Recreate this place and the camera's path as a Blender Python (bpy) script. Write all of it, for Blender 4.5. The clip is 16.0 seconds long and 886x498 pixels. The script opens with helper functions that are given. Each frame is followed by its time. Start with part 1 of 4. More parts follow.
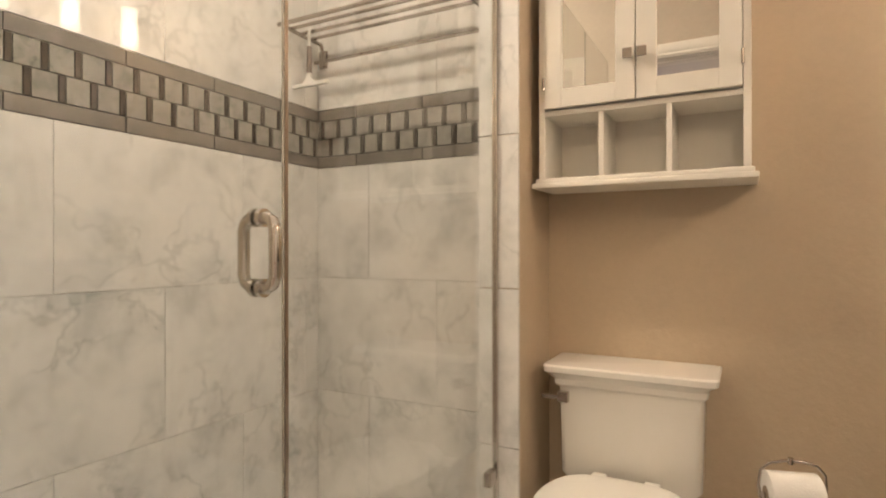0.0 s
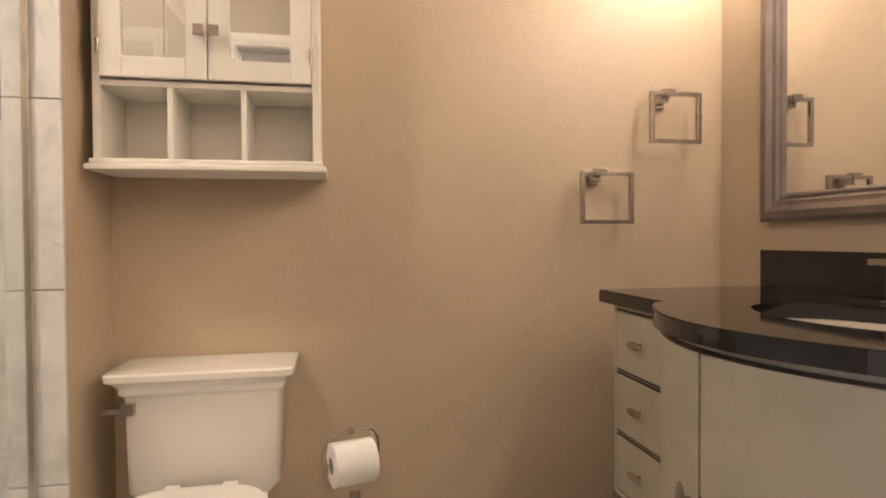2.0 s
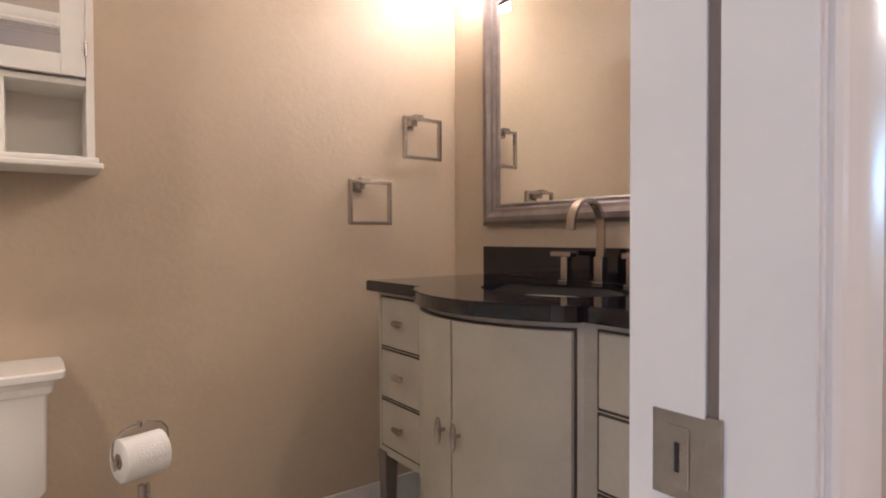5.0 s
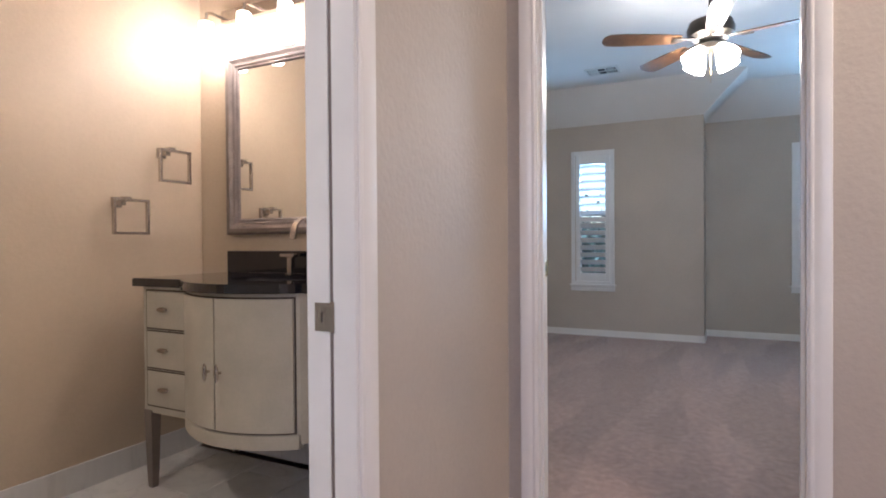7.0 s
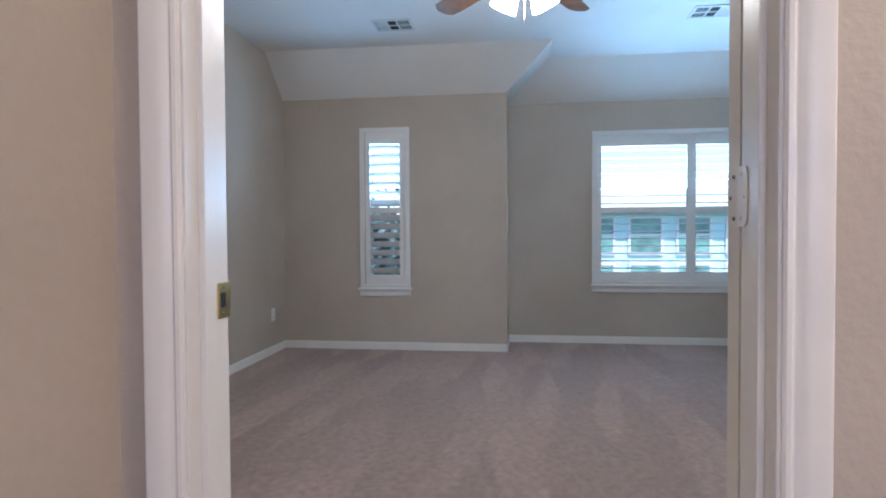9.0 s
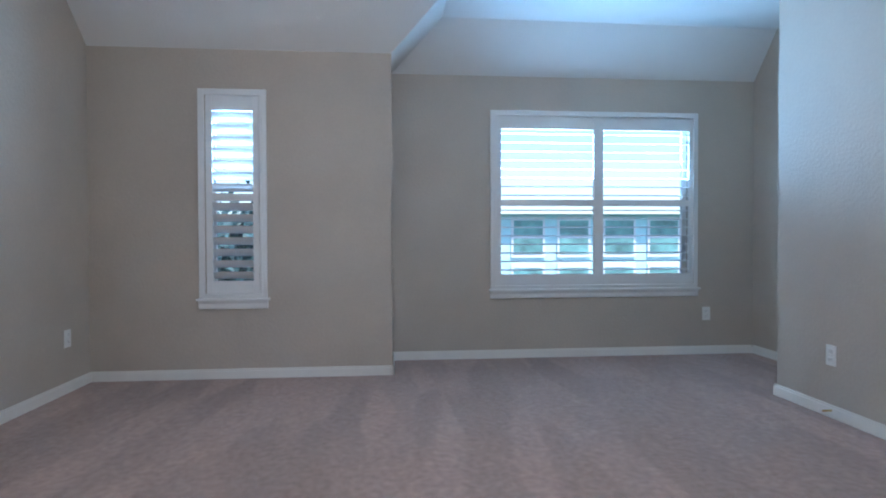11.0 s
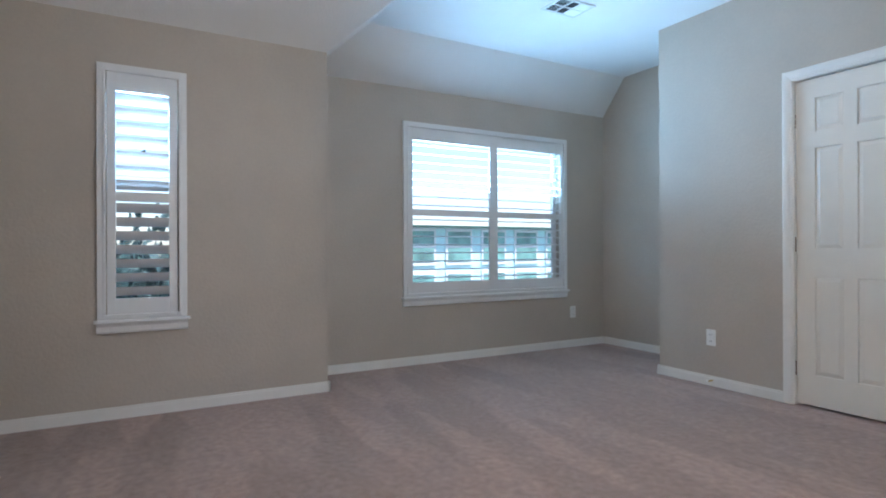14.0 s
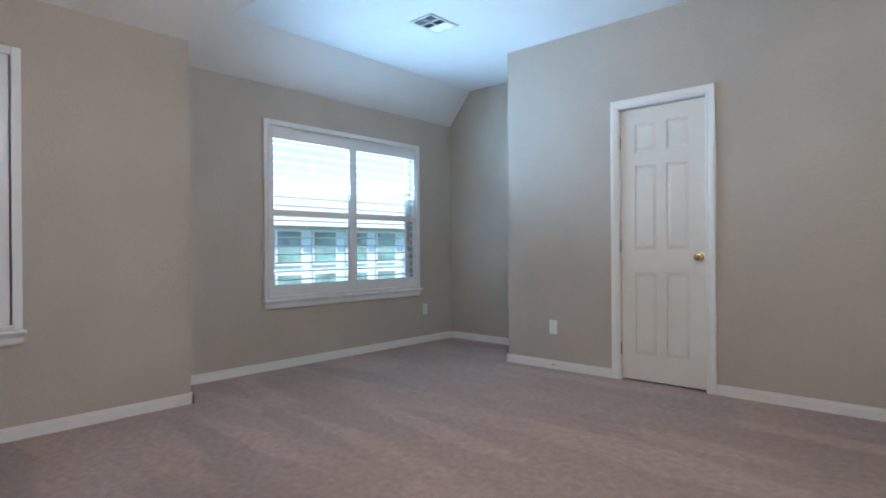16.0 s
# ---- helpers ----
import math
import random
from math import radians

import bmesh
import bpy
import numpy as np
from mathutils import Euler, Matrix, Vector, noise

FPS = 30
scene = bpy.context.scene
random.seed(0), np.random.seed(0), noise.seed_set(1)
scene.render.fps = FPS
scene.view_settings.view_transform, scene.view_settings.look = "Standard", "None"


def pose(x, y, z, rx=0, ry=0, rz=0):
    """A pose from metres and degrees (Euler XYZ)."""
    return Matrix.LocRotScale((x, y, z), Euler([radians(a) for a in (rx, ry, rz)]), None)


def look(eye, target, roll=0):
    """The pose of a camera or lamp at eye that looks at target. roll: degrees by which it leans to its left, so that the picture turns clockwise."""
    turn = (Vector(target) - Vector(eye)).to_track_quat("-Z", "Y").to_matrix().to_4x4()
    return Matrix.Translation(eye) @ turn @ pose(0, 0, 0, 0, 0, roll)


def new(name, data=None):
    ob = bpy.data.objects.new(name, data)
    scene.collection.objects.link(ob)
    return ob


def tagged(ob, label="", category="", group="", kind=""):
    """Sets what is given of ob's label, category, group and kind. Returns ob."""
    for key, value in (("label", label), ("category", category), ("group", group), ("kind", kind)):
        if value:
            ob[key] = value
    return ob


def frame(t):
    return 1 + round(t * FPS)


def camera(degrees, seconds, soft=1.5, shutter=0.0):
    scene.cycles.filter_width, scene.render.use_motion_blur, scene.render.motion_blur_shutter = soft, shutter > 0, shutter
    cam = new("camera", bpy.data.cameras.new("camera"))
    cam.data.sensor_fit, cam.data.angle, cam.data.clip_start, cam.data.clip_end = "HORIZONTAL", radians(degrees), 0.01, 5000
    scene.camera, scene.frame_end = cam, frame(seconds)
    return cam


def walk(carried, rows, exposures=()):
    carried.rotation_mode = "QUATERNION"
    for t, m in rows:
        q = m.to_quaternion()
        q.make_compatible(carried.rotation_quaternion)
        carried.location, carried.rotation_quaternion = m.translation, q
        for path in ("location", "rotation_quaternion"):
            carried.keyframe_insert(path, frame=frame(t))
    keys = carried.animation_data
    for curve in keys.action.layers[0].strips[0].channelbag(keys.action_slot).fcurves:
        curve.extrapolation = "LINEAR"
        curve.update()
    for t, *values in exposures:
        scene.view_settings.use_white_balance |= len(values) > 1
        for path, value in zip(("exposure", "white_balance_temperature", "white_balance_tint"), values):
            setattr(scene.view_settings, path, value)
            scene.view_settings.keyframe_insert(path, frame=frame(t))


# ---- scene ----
cam = camera(76.32, 16.0, soft=1.9)
# seconds, x, y, z, yaw, pitch, roll
ROWS = [
    (0, 0.425, -0.150, 1.069, 28.18, 0.03, 0.07),
    (0.5, 0.407, -0.132, 1.076, 17.63, -0.48, 0.20),
    (1, 0.444, -0.104, 1.076, 8.51, -0.74, 0.32),
    (1.5, 0.481, -0.098, 1.073, -1.12, -0.78, 0.37),
    (2, 0.494, -0.084, 1.069, -10.23, -1.03, 0.36),
    (2.5, 0.495, -0.063, 1.062, -19.78, -1.21, 0.35),
    (3, 0.496, -0.054, 1.061, -27.69, -1.36, 0.27),
    (3.5, 0.482, -0.047, 1.062, -33.01, -1.30, 0.26),
    (5.8, 0.007, -0.543, 1.066, -40.38, -0.78, 0.12),
    (6, -0.089, -0.620, 1.068, -44.13, -0.88, 0.29),
    (6.5, -0.265, -0.758, 1.066, -53.69, -0.69, 0.34),
    (7, -0.357, -0.880, 1.066, -63.26, -0.67, 0.42),
    (7.5, -0.194, -0.901, 1.069, -72.37, -0.85, 0.12),
    (8, 0.176, -0.846, 1.063, -78.07, -1.10, 0.34),
    (8.5, 0.540, -0.820, 1.073, -80.51, -1.25, 0.51),
    (9, 0.891, -0.748, 1.071, -82.61, -1.35, 0.33),
    (9.5, 1.206, -0.714, 1.068, -86.05, -1.38, 0.25),
    (10, 1.415, -0.710, 1.043, -89.25, -1.16, 0.14),
    (12.5, 2.381, -0.282, 0.978, -105.63, -0.47, 0.18),
    (13, 2.341, 0.010, 0.989, -110.72, -0.12, 0.09),
    (13.5, 2.310, 0.326, 0.992, -116.18, -0.05, 0.18),
    (14, 2.252, 0.572, 0.991, -119.45, 0.03, 0.20),
    (14.5, 2.303, 0.789, 0.996, -123.43, 0.08, 0.19),
    (15, 2.353, 0.914, 1.001, -127.74, 0.02, 0.22),
    (15.5, 2.397, 0.972, 1.003, -131.80, -0.05, 0.36),
    (16, 2.386, 0.956, 1.006, -137.81, -0.10, 0.37),
]
EXPOSURES = [(0, 0.75, 6700, 12), (1.5, 0.82, 6600, 14), (3.5, 0.76, 5900, 17), (6, 0.74, 5600, 18), (7, 0.84, 5500, 17), (8.5, 0.95, 5500, 16), (10, 0.97, 5050, 14), (12.5, 1.02, 5300, 14), (16, 1.0, 5750, 17)]
walk(cam, [(t, pose(x, y, z, 90 + pitch, roll, yaw)) for t, x, y, z, yaw, pitch, roll in ROWS], EXPOSURES)

# ---- world and large lights ----
world = bpy.data.worlds.new("sky")
scene.world = world
world.use_nodes = True
wn = world.node_tree
sky = wn.nodes.new("ShaderNodeTexSky")
sky.sky_type, sky.sun_disc = "NISHITA", False
sky.sun_elevation, sky.sun_rotation = radians(64), radians(239)
wn.nodes["Background"].inputs[1].default_value = 0.15
wn.links.new(sky.outputs[0], wn.nodes["Background"].inputs[0])
sun_data = bpy.data.lights.new("sun", "SUN")
sun_data.energy, sun_data.angle, sun_data.color = 5.0, radians(0.5), (1, 0.95, 0.88)
new("sun", sun_data).matrix_world = look((-5, -3, 12), (0, 0, 0))


def window_light(y0, y1, z0, z1, x, watts, up):
    """Sky light in a window's opening, thrown inwards and up by the louvres."""
    data = bpy.data.lights.new("window_light", "AREA")
    data.shape, data.size, data.size_y = "RECTANGLE", y1 - y0, z1 - z0
    data.energy, data.color, data.spread = watts, (0.44, 0.76, 1.0), radians(118)
    ob = new("window_light", data)
    ob.matrix_world = look((x, (y0 + y1) / 2, (z0 + z1) / 2), (x - 1, (y0 + y1) / 2, (z0 + z1) / 2 + up))


window_light(0.34, 0.61, 1.30, 1.92, 6.165, 6.0, 0.3)
window_light(-2.375, -1.58, 1.30, 1.94, 6.665, 25, 0.75)
window_light(-3.225, -2.465, 1.30, 1.94, 6.665, 13, 0.75)

# Unseen fill lamp added to brighten the landing.
hall_data = bpy.data.lights.new("landing_fill_light", "AREA")
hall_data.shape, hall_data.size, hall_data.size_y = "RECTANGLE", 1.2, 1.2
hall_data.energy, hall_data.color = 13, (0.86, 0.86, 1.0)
new("landing_fill_light", hall_data).matrix_world = look((-2.23, -1.5, 1.6), (0, -1.5, 1.6))
can_data = bpy.data.lights.new("shower_downlight", "AREA")
can_data.shape, can_data.size = "DISK", 0.11
can_data.energy, can_data.color = 9, (1.0, 0.84, 0.64)
new("shower_downlight", can_data).matrix_world = look((-0.62, 0.75, 2.70), (-0.62, 0.75, 0))

# ---- materials ----


def material(name, colour, rough=0.5, metal=0.0, var=0.08, scale=6.0, bump=0.0, bump_scale=120.0, dark=None, coat=0.0, per_object=0.0):
    """A surface with stains at one scale and grain at another."""
    m = bpy.data.materials.new(name)
    m.use_nodes = True
    n, l = m.node_tree.nodes, m.node_tree.links
    p = n["Principled BSDF"]
    p.inputs["Roughness"].default_value, p.inputs["Metallic"].default_value = rough, metal
    p.inputs["Coat Weight"].default_value = coat
    co = n.new("ShaderNodeTexCoord")
    a = n.new("ShaderNodeTexNoise")
    a.inputs["Scale"].default_value, a.inputs["Detail"].default_value = scale, 4
    b = n.new("ShaderNodeTexNoise")
    b.inputs["Scale"].default_value, b.inputs["Detail"].default_value = bump_scale, 3
    l.new(co.outputs["Object"], a.inputs["Vector"])
    l.new(co.outputs["Object"], b.inputs["Vector"])
    mix = n.new("ShaderNodeMixRGB")
    d = dark or tuple(c * (1 - 2 * var) for c in colour)
    mix.inputs[1].default_value, mix.inputs[2].default_value = (*d, 1), (*colour, 1)
    ramp = n.new("ShaderNodeValToRGB")
    ramp.color_ramp.elements[0].position, ramp.color_ramp.elements[1].position = 0.3, 0.7
    l.new(a.outputs[0], ramp.inputs[0])
    l.new(ramp.outputs[0], mix.inputs[0])
    out = mix.outputs[0]
    grain = n.new("ShaderNodeMixRGB")
    grain.blend_type = "OVERLAY"
    grain.inputs[0].default_value = var
    l.new(out, grain.inputs[1])
    l.new(b.outputs[0], grain.inputs[2])
    out = grain.outputs[0]
    if per_object:
        info = n.new("ShaderNodeObjectInfo")
        ma = n.new("ShaderNodeMapRange")
        ma.inputs["To Min"].default_value, ma.inputs["To Max"].default_value = 1 - per_object, 1 + per_object
        l.new(info.outputs["Random"], ma.inputs[0])
        hs = n.new("ShaderNodeHueSaturation")
        l.new(ma.outputs[0], hs.inputs["Value"])
        l.new(out, hs.inputs["Color"])
        out = hs.outputs[0]
    l.new(out, p.inputs["Base Color"])
    if bump:
        bp = n.new("ShaderNodeBump")
        bp.inputs["Strength"].default_value, bp.inputs["Distance"].default_value = bump, 0.004
        l.new(b.outputs[0], bp.inputs["Height"])
        l.new(bp.outputs[0], p.inputs["Normal"])
    return m


def marble(name, base, vein, rough=0.2, scale=2.2):
    """Stone with soft clouds and thin grey veins, other in each piece."""
    m = bpy.data.materials.new(name)
    m.use_nodes = True
    n, l = m.node_tree.nodes, m.node_tree.links
    p = n["Principled BSDF"]
    p.inputs["Roughness"].default_value = rough
    co, info = n.new("ShaderNodeTexCoord"), n.new("ShaderNodeObjectInfo")
    mul = n.new("ShaderNodeMath")
    mul.operation = "MULTIPLY"
    mul.inputs[1].default_value = 40
    l.new(info.outputs["Random"], mul.inputs[0])
    add = n.new("ShaderNodeVectorMath")
    l.new(co.outputs["Object"], add.inputs[0])
    l.new(mul.outputs[0], add.inputs[1])
    turn = n.new("ShaderNodeMapping")
    turn.inputs["Rotation"].default_value = (0.55, 0.62, 0.1)
    turn.inputs["Scale"].default_value = (3.0, 2.7, 0.5)
    l.new(add.outputs[0], turn.inputs[0])

    def noise(sc, detail, dist, rough):
        t = n.new("ShaderNodeTexNoise")
        t.inputs["Scale"].default_value, t.inputs["Detail"].default_value = sc, detail
        t.inputs["Distortion"].default_value, t.inputs["Roughness"].default_value = dist, rough
        l.new(turn.outputs[0], t.inputs["Vector"])
        return t.outputs[0]

    def ramp(src, *stops):
        r = n.new("ShaderNodeValToRGB")
        e = r.color_ramp.elements
        e[0].position, e[1].position = stops[0][0], stops[-1][0]
        e[0].color, e[1].color = (*[stops[0][1]] * 3, 1), (*[stops[-1][1]] * 3, 1)
        for at, v in stops[1:-1]:
            r.color_ramp.elements.new(at).color = (v, v, v, 1)
        l.new(src, r.inputs[0])
        return r.outputs[0]

    def times(a, b, op="MULTIPLY"):
        q = n.new("ShaderNodeMath")
        q.operation = op
        q.use_clamp = True
        l.new(a, q.inputs[0])
        l.new(b, q.inputs[1])
        return q.outputs[0]

    clouds = noise(scale, 7, 0.15, 0.58)
    soft = ramp(clouds, (0.30, 0.46), (0.45, 0.15), (0.58, 0.0))
    streaks = times(ramp(noise(scale * 1.1, 4, 0.15, 0.5), (0.455, 0.0), (0.490, 0.30), (0.515, 0.0)), ramp(noise(scale * 0.55, 3, 0.3, 0.5), (0.42, 1.0), (0.58, 0.0)))
    specks = times(ramp(noise(scale * 4.5, 5, 0.6, 0.6), (0.26, 0.45), (0.32, 0.0)), ramp(clouds, (0.40, 1.0), (0.52, 0.0)))
    mix = n.new("ShaderNodeMixRGB")
    l.new(times(times(soft, streaks, "ADD"), specks, "ADD"), mix.inputs[0])
    mix.inputs[1].default_value = (*base, 1)
    mix.inputs[2].default_value = (*vein, 1)
    l.new(mix.outputs[0], p.inputs["Base Color"])
    return m


def carpet_material():
    """Cut pile with broad vacuum strokes."""
    m = material("carpet", (0.40, 0.287, 0.25), 0.95, 0, 0.15, 26, 0.8, 300)
    n, l = m.node_tree.nodes, m.node_tree.links
    p = n["Principled BSDF"]
    p.inputs["Sheen Weight"].default_value = 0.2
    old = p.inputs["Base Color"].links[0].from_socket
    co = n.new("ShaderNodeTexCoord")
    wob = n.new("ShaderNodeTexNoise")
    wob.inputs["Scale"].default_value, wob.inputs["Detail"].default_value = 2.6, 4
    l.new(co.outputs["Object"], wob.inputs["Vector"])
    shift = n.new("ShaderNodeMixRGB")
    shift.blend_type, shift.inputs[0].default_value = "ADD", 0.05
    l.new(co.outputs["Object"], shift.inputs[1])
    l.new(wob.outputs["Color"], shift.inputs[2])
    mp = n.new("ShaderNodeMapping")
    mp.inputs["Scale"].default_value, mp.inputs["Rotation"].default_value = (0.95, 5.2, 1), (0, 0, 0.04)
    l.new(shift.outputs[0], mp.inputs[0])
    vo = n.new("ShaderNodeTexVoronoi")
    vo.feature, vo.inputs["Scale"].default_value = "SMOOTH_F1", 1.0
    vo.inputs["Smoothness"].default_value = 0.3
    l.new(mp.outputs[0], vo.inputs["Vector"])
    pile = n.new("ShaderNodeTexNoise")
    pile.inputs["Scale"].default_value, pile.inputs["Detail"].default_value = 9, 6
    l.new(co.outputs["Object"], pile.inputs["Vector"])
    sep = n.new("ShaderNodeSeparateColor")
    l.new(vo.outputs["Color"], sep.inputs[0])
    both = n.new("ShaderNodeMixRGB")
    both.inputs[0].default_value = 0.5
    l.new(sep.outputs[0], both.inputs[1])
    l.new(pile.outputs[0], both.inputs[2])
    rp = n.new("ShaderNodeValToRGB")
    rp.color_ramp.elements[0].position, rp.color_ramp.elements[1].position = 0.30, 0.72
    rp.color_ramp.elements[0].color, rp.color_ramp.elements[1].color = (0.87, 0.865, 0.86, 1), (1.15, 1.13, 1.12, 1)
    l.new(both.outputs[0], rp.inputs[0])
    mx = n.new("ShaderNodeMixRGB")
    mx.blend_type, mx.inputs[0].default_value = "MULTIPLY", 1
    l.new(old, mx.inputs[1])
    l.new(rp.outputs[0], mx.inputs[2])
    l.new(mx.outputs[0], p.inputs["Base Color"])
    return m


def glow(name, colour, strength):
    m = bpy.data.materials.new(name)
    m.use_nodes = True
    p = m.node_tree.nodes["Principled BSDF"]
    p.inputs["Base Color"].default_value = (0.9, 0.9, 0.9, 1)
    p.inputs["Emission Color"].default_value = (*colour, 1)
    p.inputs["Emission Strength"].default_value = strength
    return m


def glass_material(name, tint=(0.985, 0.995, 0.99)):
    m = bpy.data.materials.new(name)
    m.use_nodes = True
    p = m.node_tree.nodes["Principled BSDF"]
    p.inputs["Base Color"].default_value = (*tint, 1)
    p.inputs["Transmission Weight"].default_value = 1
    p.inputs["Roughness"].default_value, p.inputs["IOR"].default_value = 0.0, 1.45
    return m


M_WALL = material("greige_paint", (0.50, 0.44, 0.37), 0.62, 0, 0.05, 2.0, 0.45, 52)
M_BATHWALL = material("tan_paint", (0.51, 0.41, 0.295), 0.5, 0, 0.05, 2.0, 0.26, 60)
M_CEIL = material("ceiling_paint", (0.72, 0.71, 0.69), 0.9, 0, 0.02, 3.0, 0.5, 70)
M_TRIM = material("white_trim_paint", (0.80, 0.78, 0.74), 0.32, 0, 0.025, 8.0, 0.04, 60)
M_DOOR = material("white_door_paint", (0.76, 0.72, 0.65), 0.38, 0, 0.02, 8.0, 0.05, 200)
M_SHUTTER = material("shutter_paint", (0.78, 0.78, 0.77), 0.4, 0, 0.02, 10.0, 0.02, 200)
M_CARPET = carpet_material()
M_MARBLE = marble("white_marble", (0.74, 0.74, 0.735), (0.28, 0.31, 0.32), 0.14)
M_FLOORTILE = marble("floor_marble", (0.62, 0.61, 0.59), (0.36, 0.36, 0.36), 0.3, 1.6)
M_GROUT = material("grout", (0.72, 0.71, 0.69), 0.9, 0, 0.05, 30)
M_BORDER = material("grey_stone_border", (0.22, 0.205, 0.19), 0.3, 0, 0.12, 14, 0.1, 80, per_object=0.08)
M_SHELL = marble("grey_swirl_glass", (0.31, 0.305, 0.285), (0.05, 0.06, 0.065), 0.10, 9.0)
M_DARKGLASS = material("dark_glass_bar", (0.045, 0.036, 0.030), 0.3, 0, 0.1, 20, per_object=0.3)
M_MIRROR = material("mirror_silver", (0.9, 0.9, 0.88), 0.015, 1.0, 0.0)
M_CHROME = material("polished_chrome", (0.72, 0.69, 0.65), 0.12, 1.0, 0.05, 12)
M_NICKEL = material("brushed_nickel", (0.52, 0.47, 0.43), 0.2, 1.0, 0.08, 30, 0.05, 300)
M_BRASS = material("brass", (0.78, 0.60, 0.28), 0.18, 1.0, 0.06, 20)
M_PORCELAIN = material("white_porcelain", (0.82, 0.80, 0.76), 0.08, 0, 0.01, 5, coat=0.5)
M_SEAT = material("seat_plastic", (0.82, 0.81, 0.77), 0.25, 0, 0.01, 5)
M_CABWHITE = material("white_lacquer", (0.80, 0.77, 0.71), 0.4, 0, 0.02, 12, 0.03, 120)
M_PAPER = material("toilet_paper", (0.83, 0.82, 0.80), 0.95, 0, 0.03, 40, 0.3, 220)
M_CARD = material("cardboard", (0.30, 0.24, 0.18), 0.9)
M_STONE = material("black_granite", (0.012, 0.012, 0.017), 0.07, 0, 0.3, 90, 0.0, 400, coat=0.3)
M_VANITY = material("cream_glazed_wood", (0.45, 0.41, 0.33), 0.45, 0, 0.06, 9, 0.08, 90)
# Dark taupe for the vanity legs; also paints the shade in the door slot.
M_LEGSLOT = material("taupe_wood_slot_shade", (0.20, 0.16, 0.135), 0.5, 0, 0.12, 12, 0.06, 90)
M_GLAZE = material("dark_glaze_line", (0.055, 0.035, 0.025), 0.6, 0, 0.2, 20)
M_FRAME = material("pewter_frame", (0.28, 0.24, 0.225), 0.4, 0.8, 0.12, 18, 0.06, 160)
M_BLADE = material("walnut_blade", (0.17, 0.085, 0.04), 0.35, 0, 0.3, 14, 0.05, 60)
M_BRONZE = material("dark_bronze", (0.10, 0.085, 0.07), 0.32, 0.8, 0.15, 20)
M_PLATE = material("white_plastic", (0.80, 0.80, 0.78), 0.35, 0, 0.01, 20)
# Paints the shade inside slots and the vent duct; also the dimmer bar.
M_SHADOW = material("cavity_shade_black", (0.02, 0.02, 0.02), 0.9)
M_OAK = material("oak_rail", (0.45, 0.25, 0.09), 0.35, 0, 0.15, 20, 0.05, 90)
M_VENT = material("vent_metal", (0.60, 0.60, 0.58), 0.5, 0.2, 0.03, 20)
# Weak emission in the clear shades stands for the bulbs' bloom.
M_LAMP = glow("lamp_glass", (1.0, 0.84, 0.66), 1.6)
M_LAMP.node_tree.nodes["Principled BSDF"].inputs["Transmission Weight"].default_value = 1
M_LAMP.node_tree.nodes["Principled BSDF"].inputs["Roughness"].default_value = 0.05
M_BULB = glow("bulb_glass", (1.0, 0.83, 0.66), 106.0)
# Glow of the unseen dome added to warm the landing walls.
M_FILLDOME = glow("fill_dome_glass", (1.0, 0.78, 0.54), 74.0)
M_FANLAMP = glow("fan_lamp_glass", (1.0, 0.90, 0.72), 46.0)
M_GLASS = glass_material("clear_glass", (0.965, 0.98, 0.972))
M_PANE = glass_material("window_glass")
M_GRASS = material("lawn", (0.05, 0.13, 0.08), 0.9, 0, 0.3, 3, 0.5, 40)
# Blue-green window glare is mixed into the leaf, siding, pane and roof colours.
M_LEAF = material("leaves", (0.10, 0.19, 0.18), 0.7, 0, 0.4, 2.5, per_object=0.3)
M_BARK = material("bark", (0.12, 0.09, 0.07), 0.9, 0, 0.3, 8, 0.6, 30)
M_SIDING = material("glare_tinted_siding", (0.62, 0.86, 0.85), 0.7, 0, 0.06, 2)
M_HOUSEPANE = material("veil_tinted_glass", (0.26, 0.50, 0.44), 0.3, 0, 0.35, 2.5)
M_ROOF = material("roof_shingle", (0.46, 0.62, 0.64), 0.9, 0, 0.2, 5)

# ---- mesh helpers ----


def box(bm, x0, x1, y0, y1, z0, z1, bevel=0.0, m=None):
    vs = bmesh.ops.create_cube(bm, size=1)["verts"]
    for v in vs:
        v.co = Vector((x0 + (v.co.x + 0.5) * (x1 - x0), y0 + (v.co.y + 0.5) * (y1 - y0), z0 + (v.co.z + 0.5) * (z1 - z0)))
    if bevel:
        es = list({e for v in vs for e in v.link_edges})
        vs = list({v for f in bmesh.ops.bevel(bm, geom=es, offset=bevel, segments=2, affect="EDGES", profile=0.6)["faces"] for v in f.verts})
    if m is not None:
        bmesh.ops.transform(bm, matrix=m, verts=[v for v in vs if v.is_valid])
    return bm


def boxes(*rows, bevel=0.0):
    bm = bmesh.new()
    for r in rows:
        box(bm, *r, bevel=bevel)
    return bm


def rod(a, b, r, r2=None, seg=16, bm=None):
    """A round bar from a to b."""
    bm = bm or bmesh.new()
    a, b = Vector(a), Vector(b)
    m = Matrix.Translation((a + b) / 2) @ (b - a).to_track_quat("Z", "Y").to_matrix().to_4x4()
    bmesh.ops.create_cone(bm, cap_ends=True, segments=seg, radius1=r, radius2=r if r2 is None else r2, depth=(b - a).length, matrix=m)
    return bm


